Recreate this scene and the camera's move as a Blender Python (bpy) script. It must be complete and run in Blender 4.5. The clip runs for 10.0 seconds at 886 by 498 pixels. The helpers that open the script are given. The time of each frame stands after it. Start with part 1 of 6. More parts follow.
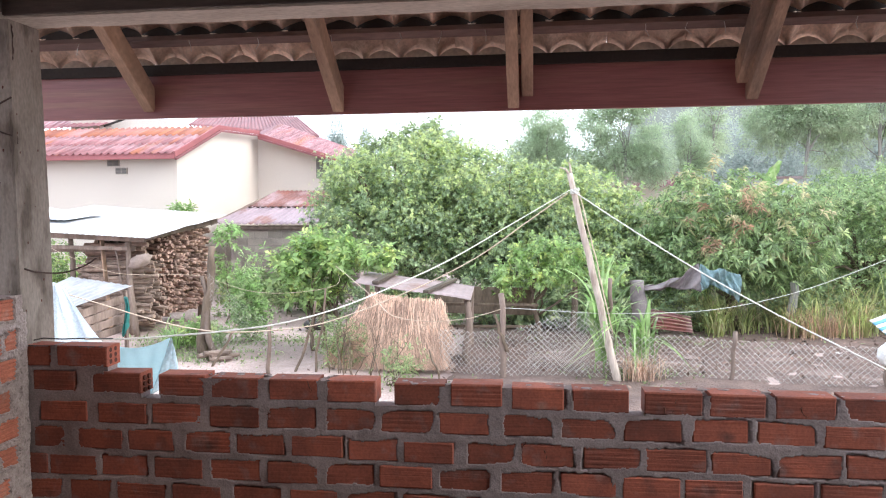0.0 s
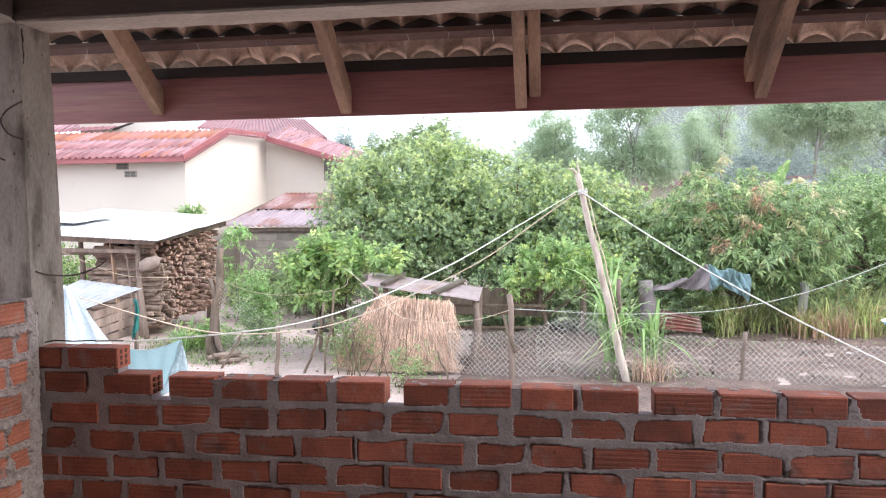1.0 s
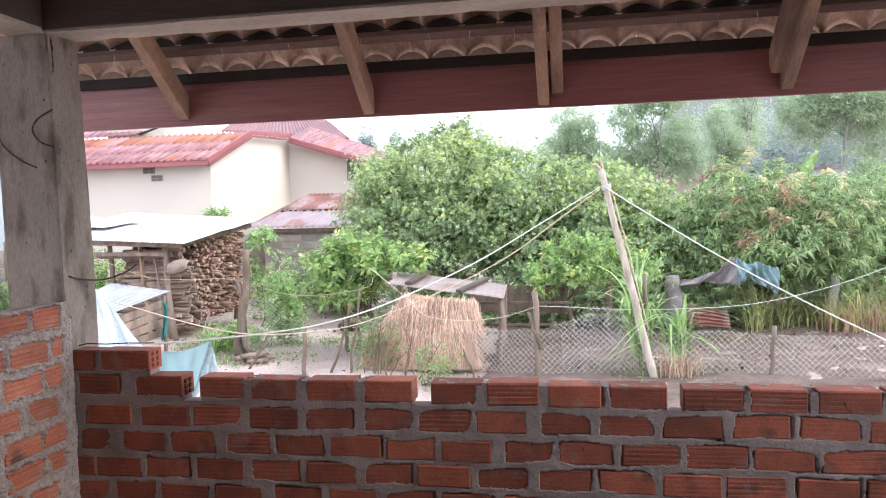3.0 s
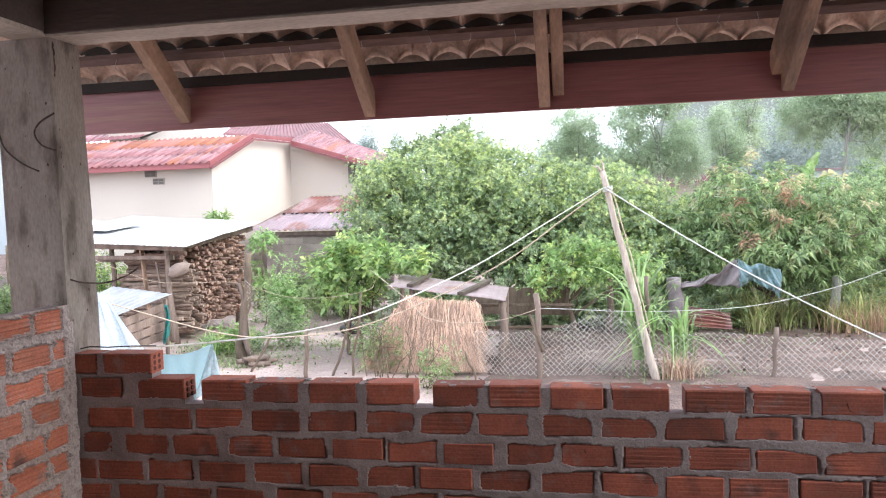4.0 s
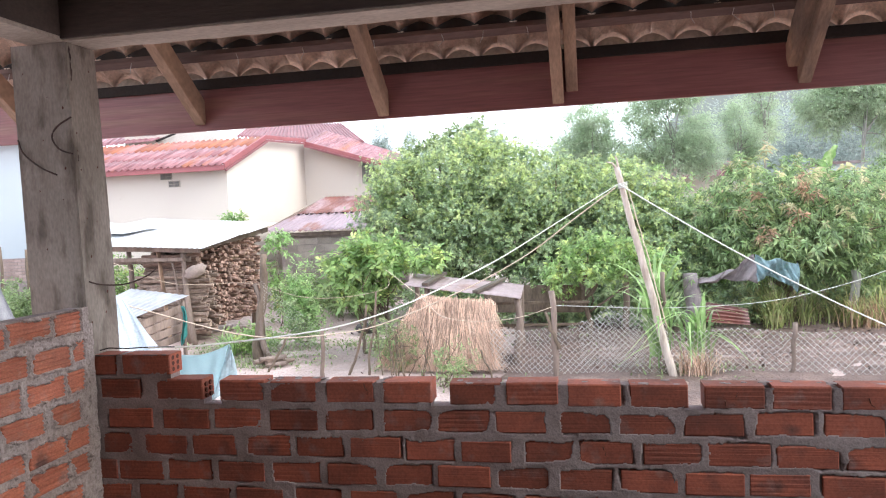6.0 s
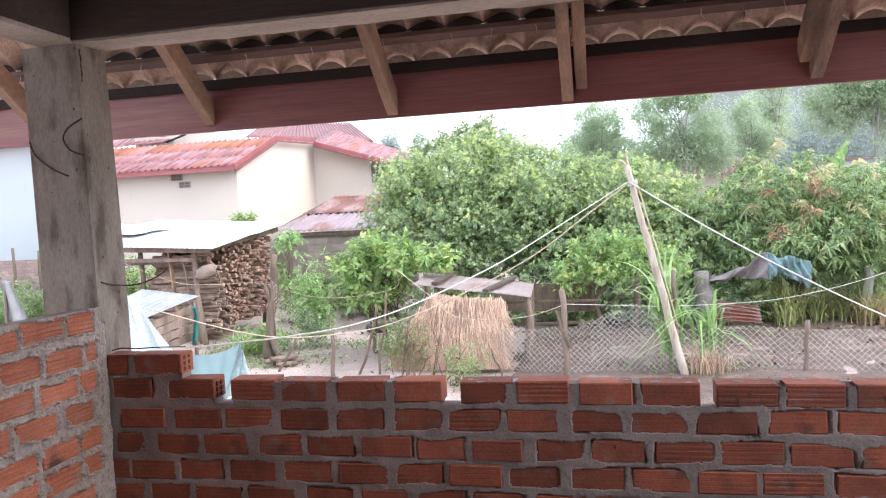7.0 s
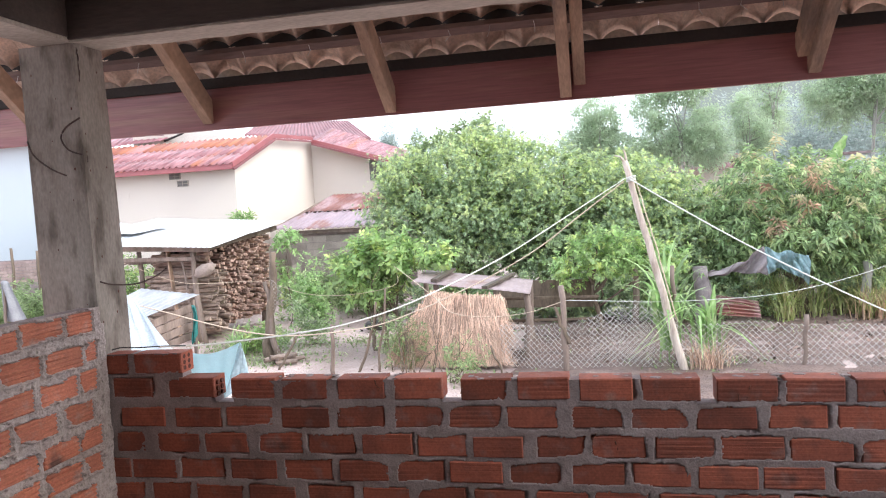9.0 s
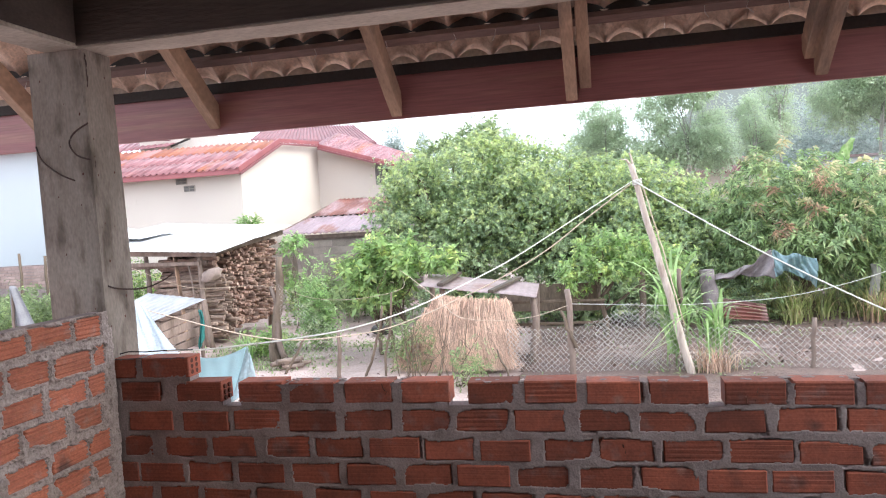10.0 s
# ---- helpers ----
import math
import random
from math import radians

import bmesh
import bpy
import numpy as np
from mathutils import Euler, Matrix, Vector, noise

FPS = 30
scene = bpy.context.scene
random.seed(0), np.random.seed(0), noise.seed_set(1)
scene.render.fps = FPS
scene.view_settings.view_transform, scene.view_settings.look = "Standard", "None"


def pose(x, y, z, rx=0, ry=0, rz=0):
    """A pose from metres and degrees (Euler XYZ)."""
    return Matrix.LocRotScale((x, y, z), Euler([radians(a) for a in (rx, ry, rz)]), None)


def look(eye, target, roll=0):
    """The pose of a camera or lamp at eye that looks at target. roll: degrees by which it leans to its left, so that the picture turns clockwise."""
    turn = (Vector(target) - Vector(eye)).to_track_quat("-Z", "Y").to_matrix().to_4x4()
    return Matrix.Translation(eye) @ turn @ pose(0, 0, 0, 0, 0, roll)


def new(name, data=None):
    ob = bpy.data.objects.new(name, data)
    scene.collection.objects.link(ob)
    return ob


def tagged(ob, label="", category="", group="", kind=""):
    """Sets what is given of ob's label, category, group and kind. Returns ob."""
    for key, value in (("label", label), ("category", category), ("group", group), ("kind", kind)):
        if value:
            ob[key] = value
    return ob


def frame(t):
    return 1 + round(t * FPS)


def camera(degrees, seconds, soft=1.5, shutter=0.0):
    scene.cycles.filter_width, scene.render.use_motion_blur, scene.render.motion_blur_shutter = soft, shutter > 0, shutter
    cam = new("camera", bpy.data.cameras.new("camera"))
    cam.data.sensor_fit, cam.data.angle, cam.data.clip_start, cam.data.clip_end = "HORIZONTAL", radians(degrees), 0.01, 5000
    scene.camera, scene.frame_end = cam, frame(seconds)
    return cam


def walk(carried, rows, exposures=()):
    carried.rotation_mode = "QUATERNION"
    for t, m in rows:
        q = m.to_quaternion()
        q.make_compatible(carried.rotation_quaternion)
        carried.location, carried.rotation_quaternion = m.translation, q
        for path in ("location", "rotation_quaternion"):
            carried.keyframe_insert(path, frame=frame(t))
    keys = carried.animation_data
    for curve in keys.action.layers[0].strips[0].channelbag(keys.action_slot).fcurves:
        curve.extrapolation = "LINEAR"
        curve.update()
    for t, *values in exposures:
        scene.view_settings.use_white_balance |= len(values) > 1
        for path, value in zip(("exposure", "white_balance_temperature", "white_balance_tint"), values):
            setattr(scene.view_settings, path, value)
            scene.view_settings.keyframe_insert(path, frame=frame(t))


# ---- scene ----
cam = camera(61.9, 10.0, soft=1.1)
PATH = [
    (0, (2.276, -2.415, 1.449), (2.023, -0.433, 1.349), -0.3),
    (0.5, (2.275, -2.415, 1.448), (2.012, -0.435, 1.35), -0.5),
    (1, (2.274, -2.416, 1.447), (2.0, -0.437, 1.351), -0.6),
    (1.5, (2.273, -2.416, 1.447), (1.984, -0.439, 1.349), -0.9),
    (2, (2.273, -2.416, 1.449), (1.964, -0.443, 1.348), -1.1),
    (2.5, (2.271, -2.421, 1.45), (1.942, -0.451, 1.347), -1.4),
    (4, (2.271, -2.424, 1.449), (1.93, -0.456, 1.356), -1.8),
    (4.5, (2.27, -2.424, 1.448), (1.926, -0.456, 1.354), -2.0),
    (5, (2.268, -2.423, 1.447), (1.913, -0.457, 1.351), -2.2),
    (5.5, (2.268, -2.424, 1.447), (1.902, -0.46, 1.352), -2.4),
    (7, (2.266, -2.419, 1.445), (1.861, -0.463, 1.349), -2.9),
    (7.5, (2.264, -2.419, 1.446), (1.855, -0.464, 1.348), -3.1),
    (8, (2.263, -2.421, 1.446), (1.859, -0.465, 1.341), -3.2),
    (8.5, (2.263, -2.42, 1.446), (1.865, -0.463, 1.339), -3.3),
    (9, (2.264, -2.419, 1.445), (1.862, -0.463, 1.341), -3.3),
    (9.5, (2.264, -2.421, 1.445), (1.853, -0.466, 1.346), -3.4),
    (10, (2.262, -2.421, 1.443), (1.845, -0.468, 1.351), -3.5),
]
walk(cam, [(t, look(eye, target, roll)) for t, eye, target, roll in PATH])

# ---- world, light, exposure ----
scene.view_settings.exposure = 0.9
world = bpy.data.worlds.new("rainy_sky")
scene.world = world
world.use_nodes = True
wn, wl = world.node_tree.nodes, world.node_tree.links
wn.clear()
sky = wn.new("ShaderNodeTexSky")
sky.sky_type, sky.sun_disc = "NISHITA", False
sky.sun_elevation, sky.sun_rotation = radians(36), radians(98)
sky.dust_density, sky.air_density = 4.0, 1.5
cloud = wn.new("ShaderNodeMix")
cloud.data_type = "RGBA"
cloud.inputs["Factor"].default_value = 0.85
cloud.inputs["B"].default_value = (10.3, 11.2, 13.1, 1)
wl.new(sky.outputs[0], cloud.inputs["A"])
bg = wn.new("ShaderNodeBackground")
bg.inputs["Strength"].default_value = 0.14
wl.new(cloud.outputs["Result"], bg.inputs["Color"])
wo = wn.new("ShaderNodeOutputWorld")
wl.new(bg.outputs[0], wo.inputs["Surface"])
sun = new("sun", bpy.data.lights.new("sun", "SUN"))
sun.data.energy, sun.data.angle, sun.data.color = 1.25, radians(35), (1.0, 0.97, 0.92)
sun.matrix_world = look((0, 0, 0), (-1.0, 0.12, -0.74))

# ---- materials ----
def material(name, a, b, scale=4.0, rough=0.8, fine=60.0, bump=0.3, c=None, c_scale=1.3, c_edge=(0.5, 0.7), vary=0.0, island=False,
             metal=0.0, stretch=(1, 1, 1), through_light=0.0, spec=0.5, depth=0.01, open_weave=0.0, score_shade=0.0, film=None, burnt=None):
    """Two colours mixed by broad noise, a third in patches, fine grain in colour and relief."""
    m = bpy.data.materials.new(name)
    m.use_nodes = True
    n, l = m.node_tree.nodes, m.node_tree.links
    bsdf, out = n["Principled BSDF"], n["Material Output"]
    geo = n.new("ShaderNodeNewGeometry")
    mp = n.new("ShaderNodeMapping")
    mp.inputs["Scale"].default_value = stretch
    l.new(geo.outputs["Position"], mp.inputs["Vector"])

    def noise_tex(s, detail=4.0):
        t = n.new("ShaderNodeTexNoise")
        t.inputs["Scale"].default_value, t.inputs["Detail"].default_value = s, detail
        l.new(mp.outputs[0], t.inputs["Vector"])
        return t

    def mix(fac, x, y, kind="MIX"):
        k = n.new("ShaderNodeMix")
        k.data_type, k.blend_type = "RGBA", kind
        for sock, v in (("Factor", fac), ("A", x), ("B", y)):
            if isinstance(v, (int, float)):
                k.inputs[sock].default_value = v
            elif isinstance(v, tuple):
                k.inputs[sock].default_value = (*v, 1)
            else:
                l.new(v, k.inputs[sock])
        return k.outputs["Result"]

    def ramp(sock, lo, hi):
        r = n.new("ShaderNodeMapRange")
        r.inputs["From Min"].default_value, r.inputs["From Max"].default_value = lo, hi
        l.new(sock, r.inputs["Value"])
        return r.outputs[0]

    broad, grain = noise_tex(scale), noise_tex(fine, 3.0)
    col = mix(ramp(broad.outputs[0], 0.35, 0.65), a, b)
    if c:
        col = mix(ramp(noise_tex(c_scale, 5.0).outputs[0], *c_edge), col, c)
    height = grain.outputs[0]
    if score_shade:
        # extruded scoring along the brick: groove shade painted in colour, worn in patches
        wave = n.new("ShaderNodeTexWave")
        wave.bands_direction = "Z"
        for sock, v in (("Scale", 19.5), ("Distortion", 1.6), ("Detail", 3.0), ("Detail Scale", 1.4)):
            wave.inputs[sock].default_value = v
        l.new(geo.outputs["Position"], wave.inputs["Vector"])
        worn = ramp(noise_tex(7.0, 3.0).outputs[0], 0.42, 0.62)
        cut = n.new("ShaderNodeMath")
        cut.operation = "MULTIPLY"
        l.new(ramp(wave.outputs["Fac"], 0.35, 0.0), cut.inputs[0])
        l.new(worn, cut.inputs[1])
        weak = n.new("ShaderNodeMath")
        weak.operation = "MULTIPLY"
        weak.inputs[1].default_value = score_shade
        l.new(cut.outputs[0], weak.inputs[0])
        col = mix(weak.outputs[0], col, tuple(0.45 * q for q in b))
    if burnt:
        info2 = n.new("ShaderNodeObjectInfo")
        shift = n.new("ShaderNodeMath")
        shift.operation = "MULTIPLY_ADD"
        shift.inputs[1].default_value, shift.inputs[2].default_value = 0.2, -0.1
        l.new(info2.outputs["Random"], shift.inputs[0])
        spot = n.new("ShaderNodeMath")
        l.new(noise_tex(8.5, 2.0).outputs[0], spot.inputs[0])
        l.new(shift.outputs[0], spot.inputs[1])
        col = mix(ramp(spot.outputs[0], 0.64, 0.8), col, burnt)
    if film:
        smear = n.new("ShaderNodeMath")
        smear.operation = "MULTIPLY"
        smear.inputs[1].default_value = 0.55
        l.new(ramp(noise_tex(13.0, 6.0).outputs[0], 0.56, 0.72), smear.inputs[0])
        col = mix(smear.outputs[0], col, film)
    g = ramp(grain.outputs[0], 0.25, 0.75)
    k = n.new("ShaderNodeMapRange")
    k.inputs["To Min"].default_value, k.inputs["To Max"].default_value = 0.78, 1.18
    l.new(g, k.inputs["Value"])
    comb = n.new("ShaderNodeCombineXYZ")
    for i in range(3):
        l.new(k.outputs[0], comb.inputs[i])
    col = mix(1.0, col, comb.outputs[0], "MULTIPLY")
    if vary:
        r = n.new("ShaderNodeMapRange")
        r.inputs["To Min"].default_value, r.inputs["To Max"].default_value = 1 - vary, 1 + vary
        if island:
            l.new(geo.outputs["Random Per Island"], r.inputs["Value"])
        else:
            info = n.new("ShaderNodeObjectInfo")
            l.new(info.outputs["Random"], r.inputs["Value"])
        c3 = n.new("ShaderNodeCombineXYZ")
        for i in range(3):
            l.new(r.outputs[0], c3.inputs[i])
        col = mix(1.0, col, c3.outputs[0], "MULTIPLY")
    l.new(col, bsdf.inputs["Base Color"])
    bsdf.inputs["Roughness"].default_value = rough
    bsdf.inputs["Metallic"].default_value = metal
    bsdf.inputs["Specular IOR Level"].default_value = spec
    if bump:
        bm_ = n.new("ShaderNodeBump")
        bm_.inputs["Strength"].default_value, bm_.inputs["Distance"].default_value = bump, depth
        l.new(grain.outputs[0], bm_.inputs["Height"])
        l.new(bm_.outputs[0], bsdf.inputs["Normal"])
    if through_light:
        tr, ms = n.new("ShaderNodeBsdfTranslucent"), n.new("ShaderNodeMixShader")
        l.new(col, tr.inputs["Color"])
        ms.inputs[0].default_value = through_light
        l.new(bsdf.outputs[0], ms.inputs[1])
        l.new(tr.outputs[0], ms.inputs[2])
        l.new(ms.outputs[0], out.inputs["Surface"])
        if open_weave:
            tp, mo = n.new("ShaderNodeBsdfTransparent"), n.new("ShaderNodeMixShader")
            mo.inputs[0].default_value = open_weave
            l.new(ms.outputs[0], mo.inputs[1])
            l.new(tp.outputs[0], mo.inputs[2])
            l.new(mo.outputs[0], out.inputs["Surface"])
    return m


M_BRICK = material("fired_clay", (0.36, 0.102, 0.06), (0.275, 0.08, 0.05), 9, 0.85, 110, 0.25, depth=0.003, c=(0.205, 0.066, 0.046), c_scale=4.5, c_edge=(0.5, 0.72), vary=0.28, score_shade=0.22, film=(0.25, 0.185, 0.17), burnt=(0.11, 0.05, 0.042))
M_GARDEN_BRICK = material("old_pink_brick", (0.46, 0.34, 0.31), (0.36, 0.26, 0.235), 3, 0.95, 40, 0.4, vary=0.18)
M_GREY_CLOTH = material("grey_cloth", (0.36, 0.36, 0.375), (0.28, 0.28, 0.295), 5, 0.8, 60, 0.1, through_light=0.2)
# ribbed orange clay, lightened for the brighter light on the side wall
M_BRICK_RIB_LIT = material("ribbed_orange_clay_lit", (0.56, 0.2, 0.12), (0.46, 0.155, 0.095), 9, 0.85, 110, 0.25, depth=0.003, c=(0.37, 0.135, 0.09), c_scale=4.2, c_edge=(0.55, 0.72), vary=0.2, score_shade=0.3, film=(0.42, 0.31, 0.265), burnt=(0.13, 0.065, 0.052))
# black for trim, nails, and strips that stand for shade under the eave
M_BLACK = material("black_trim_and_gap_shade", (0.03, 0.024, 0.021), (0.04, 0.03, 0.026), 6, 0.95, 60, 0.2)
M_HOLE = material("dark_hollow", (0.12, 0.04, 0.025), (0.08, 0.03, 0.02), 10, 0.9)
M_DARK_BOARD = material("dark_brown_board", (0.075, 0.052, 0.042), (0.05, 0.036, 0.03), 4, 0.8, 70, 0.3, c=(0.1, 0.085, 0.06), c_scale=1.2, stretch=(0.25, 1, 1.5))
# floor colour kept dark to limit the light it bounces
M_FLOOR = material("low_bounce_floor", (0.09, 0.07, 0.06), (0.06, 0.048, 0.042), 1.6, 0.9, 22, 0.6, c=(0.13, 0.105, 0.09), c_scale=0.9)
M_MUD = material("dark_garden_soil", (0.2, 0.135, 0.112), (0.12, 0.082, 0.07), 3.2, 0.8, 26, 1.0, c=(0.27, 0.195, 0.168), c_scale=1.7, c_edge=(0.55, 0.68), depth=0.05)
M_MORTAR = material("mortar", (0.325, 0.264, 0.256), (0.24, 0.193, 0.187), 9, 0.95, 150, 0.5, c=(0.42, 0.355, 0.342), c_scale=5.0, c_edge=(0.52, 0.75), depth=0.003)
# coarser side-wall mortar, its colour raised for the light that falls there
M_MORTAR_LIT = material("coarse_mortar_lit", (0.46, 0.39, 0.365), (0.35, 0.29, 0.27), 26, 0.95, 130, 1.0, c=(0.2, 0.16, 0.145), c_scale=38, c_edge=(0.58, 0.7), depth=0.005)
M_CONCRETE = material("cast_concrete", (0.34, 0.295, 0.255), (0.26, 0.222, 0.19), 7, 0.9, 90, 0.3, c=(0.145, 0.117, 0.096), c_scale=10, c_edge=(0.5, 0.66), stretch=(1.3, 1.3, 0.5), depth=0.003)
M_BEAM = material("beam_concrete", (0.5, 0.44, 0.37), (0.39, 0.335, 0.275), 6, 0.9, 90, 0.4, c=(0.29, 0.24, 0.19), c_scale=4.5, c_edge=(0.55, 0.75), stretch=(0.4, 1, 1), depth=0.004)
M_RAFTER = material("raw_timber", (0.4, 0.265, 0.18), (0.25, 0.16, 0.11), 12, 0.8, 130, 0.4, c=(0.17, 0.12, 0.09), c_scale=8, c_edge=(0.5, 0.66), stretch=(1, 0.25, 0.3), vary=0.25, depth=0.004)
M_FASCIA = material("maroon_painted_board", (0.33, 0.125, 0.118), (0.26, 0.095, 0.09), 3, 0.4, 60, 0.15, c=(0.35, 0.16, 0.125), c_scale=5, c_edge=(0.5, 0.7), stretch=(0.12, 1, 2.4), depth=0.003)
M_BATTEN = material("dark_timber", (0.22, 0.14, 0.118), (0.13, 0.08, 0.068), 5, 0.7, 90, 0.3, stretch=(0.2, 1, 1))
M_TILE = material("roof_tile_underside", (0.8, 0.61, 0.48), (0.66, 0.49, 0.38), 6, 0.85, 80, 0.3, c=(0.4, 0.28, 0.205), c_scale=8, c_edge=(0.52, 0.7), vary=0.16)
# translucent, so that the added filler shows as bright gaps
M_FILLER = material("pale_eave_filler", (0.66, 0.57, 0.5), (0.54, 0.46, 0.4), 14, 0.9, 60, 0.3, through_light=0.45)
M_WIRE = material("rusty_wire", (0.09, 0.05, 0.04), (0.05, 0.035, 0.03), 30, 0.7)
M_CABLE = material("black_cable", (0.02, 0.018, 0.017), (0.03, 0.025, 0.022), 30, 0.5)
M_EARTH = material("wet_earth", (0.555, 0.425, 0.388), (0.44, 0.335, 0.305), 0.9, 0.6, 22, 0.9, c=(0.26, 0.195, 0.172), c_scale=0.4, c_edge=(0.42, 0.6), depth=0.04)
M_CREAM = material("cream_render", (0.68, 0.605, 0.535), (0.66, 0.585, 0.52), 0.5, 0.85, 60, 0.05, c=(0.63, 0.555, 0.49), c_scale=0.5, c_edge=(0.5, 0.9))
M_PALEWALL = material("pale_blue_render", (0.5, 0.55, 0.57), (0.54, 0.585, 0.6), 0.5, 0.85, 60, 0.05)
# stretched streaks paint the ribs' shade and wet highlights into the roof colour
M_RED_ROOF = material("wet_red_roof_rib_shade", (0.385, 0.18, 0.188), (0.17, 0.05, 0.056), 1.6, 0.3, 5, 0.0, c=(0.33, 0.105, 0.05), c_scale=0.25, c_edge=(0.56, 0.64), stretch=(9, 0.6, 0.6))
M_RUST_ROOF = material("rusted_red_roof", (0.42, 0.15, 0.07), (0.22, 0.06, 0.035), 1.6, 0.5, 3, 0.0, c=(0.42, 0.18, 0.17), c_scale=0.25, c_edge=(0.5, 0.6), stretch=(4.5, 0.25, 0.25))
M_RED_DARK = material("weathered_red_roof", (0.25, 0.09, 0.095), (0.19, 0.065, 0.07), 2, 0.5, 8, 0.0, stretch=(1.4, 0.3, 0.3))
M_RED_TRIM = material("red_bargeboard", (0.36, 0.11, 0.115), (0.29, 0.085, 0.09), 2, 0.5, 30, 0.1)
M_WHITE_SHEET = material("white_metal_sheet", (0.68, 0.69, 0.7), (0.56, 0.58, 0.6), 1.5, 0.4, 20, 0.1, c=(0.45, 0.44, 0.43), c_scale=1.2, c_edge=(0.6, 0.75))
M_OLD_SHEET = material("old_metal_sheet", (0.32, 0.33, 0.345), (0.22, 0.225, 0.235), 3.5, 0.4, 20, 0.1, c=(0.3, 0.27, 0.25), c_scale=3.2, c_edge=(0.6, 0.7), stretch=(1, 0.4, 1))
M_GALV = material("galvanised_sheet", (0.33, 0.26, 0.255), (0.24, 0.185, 0.18), 2, 0.6, 25, 0.15, c=(0.22, 0.13, 0.11), c_scale=1.8, c_edge=(0.56, 0.68))
M_RUST = material("rusted_sheet", (0.24, 0.09, 0.065), (0.17, 0.07, 0.06), 1.6, 0.5, 25, 0.2, c=(0.33, 0.22, 0.22), c_scale=1.4, c_edge=(0.52, 0.62), stretch=(1, 0.35, 1))
M_PURPLE = material("old_purple_grey_sheet", (0.36, 0.27, 0.29), (0.27, 0.2, 0.22), 2, 0.4, 25, 0.15, c=(0.26, 0.13, 0.11), c_scale=2.2, c_edge=(0.58, 0.68), stretch=(1, 0.35, 1))
M_BLOCK = material("cement_block", (0.38, 0.325, 0.28), (0.29, 0.25, 0.22), 3, 0.95, 40, 0.4, vary=0.18)
M_OLDWOOD = material("weathered_wood", (0.27, 0.205, 0.17), (0.155, 0.115, 0.092), 6, 0.85, 60, 0.4, stretch=(1, 1, 0.2), vary=0.15)
M_PALEWOOD = material("bare_pole_wood", (0.6, 0.52, 0.45), (0.44, 0.365, 0.305), 9, 0.8, 50, 0.5, c=(0.26, 0.195, 0.145), c_scale=8, c_edge=(0.54, 0.7), stretch=(1, 1, 0.2))
M_LOG = material("split_firewood", (0.4, 0.3, 0.24), (0.26, 0.19, 0.15), 7, 0.85, 40, 0.4, c=(0.17, 0.125, 0.105), c_scale=6, vary=0.4)
M_LOGEND = material("firewood_bark", (0.44, 0.3, 0.24), (0.28, 0.19, 0.155), 7, 0.9, 40, 0.4, vary=0.5)
M_HEAP = material("firewood_bark_heap", (0.44, 0.3, 0.24), (0.28, 0.19, 0.155), 7, 0.9, 40, 0.4, vary=0.5, island=True)
M_STRAW = material("dry_thatch", (0.72, 0.52, 0.4), (0.5, 0.345, 0.26), 3, 0.8, 40, 0.0, vary=0.5, island=True, through_light=0.15)
M_ROPE = material("white_rope", (0.68, 0.68, 0.63), (0.58, 0.58, 0.53), 30, 0.7, 200, 0.3)
M_TANROPE = material("tan_rope", (0.64, 0.52, 0.4), (0.52, 0.41, 0.31), 30, 0.7, 200, 0.3)
M_MESH = material("galvanised_wire", (0.72, 0.7, 0.67), (0.6, 0.58, 0.55), 10, 0.5, 60, 0.0)
M_BARK = material("tree_bark", (0.2, 0.15, 0.11), (0.12, 0.09, 0.065), 8, 0.9, 50, 0.6, stretch=(1, 1, 0.3))
M_PALEBARK = material("pale_bark", (0.34, 0.33, 0.3), (0.27, 0.26, 0.23), 5, 0.9, 40, 0.4, stretch=(1, 1, 0.3))
M_BLUE_NET = material("pale_blue_tarp", (0.7, 0.9, 0.93), (0.74, 0.92, 0.95), 3, 0.6, 400, 0.0, through_light=0.5)
M_SKY_TARP = material("white_blue_sheet", (0.54, 0.6, 0.64), (0.6, 0.66, 0.69), 3, 0.5, 40, 0.1, through_light=0.25)
M_STRIPE = material("blue_painted_sheet", (0.1, 0.32, 0.46), (0.14, 0.38, 0.52), 5, 0.5, 40, 0.1)
M_TEAL = material("teal_cloth", (0.03, 0.2, 0.18), (0.02, 0.13, 0.12), 8, 0.8)
M_PALE_CLOTH = material("pale_cloth", (0.8, 0.91, 0.93), (0.74, 0.87, 0.9), 5, 0.7, 60, 0.0, through_light=0.5)
M_GREY_NET = material("grey_net", (0.36, 0.31, 0.31), (0.26, 0.225, 0.23), 9, 0.85, 80, 0.3, through_light=0.25, open_weave=0.15)
M_CYAN_NET = material("blue_net", (0.36, 0.5, 0.53), (0.26, 0.39, 0.42), 11, 0.8, 80, 0.3, through_light=0.35, open_weave=0.35)
M_SACK = material("woven_sack", (0.36, 0.28, 0.24), (0.28, 0.22, 0.19), 8, 0.85, 90, 0.3)
M_RUBBER = material("tyre_rubber", (0.035, 0.034, 0.034), (0.05, 0.048, 0.045), 9, 0.7)
M_LITTER = material("dead_leaf", (0.25, 0.17, 0.135), (0.16, 0.108, 0.088), 5, 0.8, 30, 0.0, vary=0.7, island=True)
M_SLOT = material("shadowed_grille", (0.2, 0.19, 0.18), (0.15, 0.14, 0.13), 9, 0.9)
M_WHITE = material("white_litter", (0.8, 0.8, 0.78), (0.7, 0.7, 0.68), 9, 0.6)


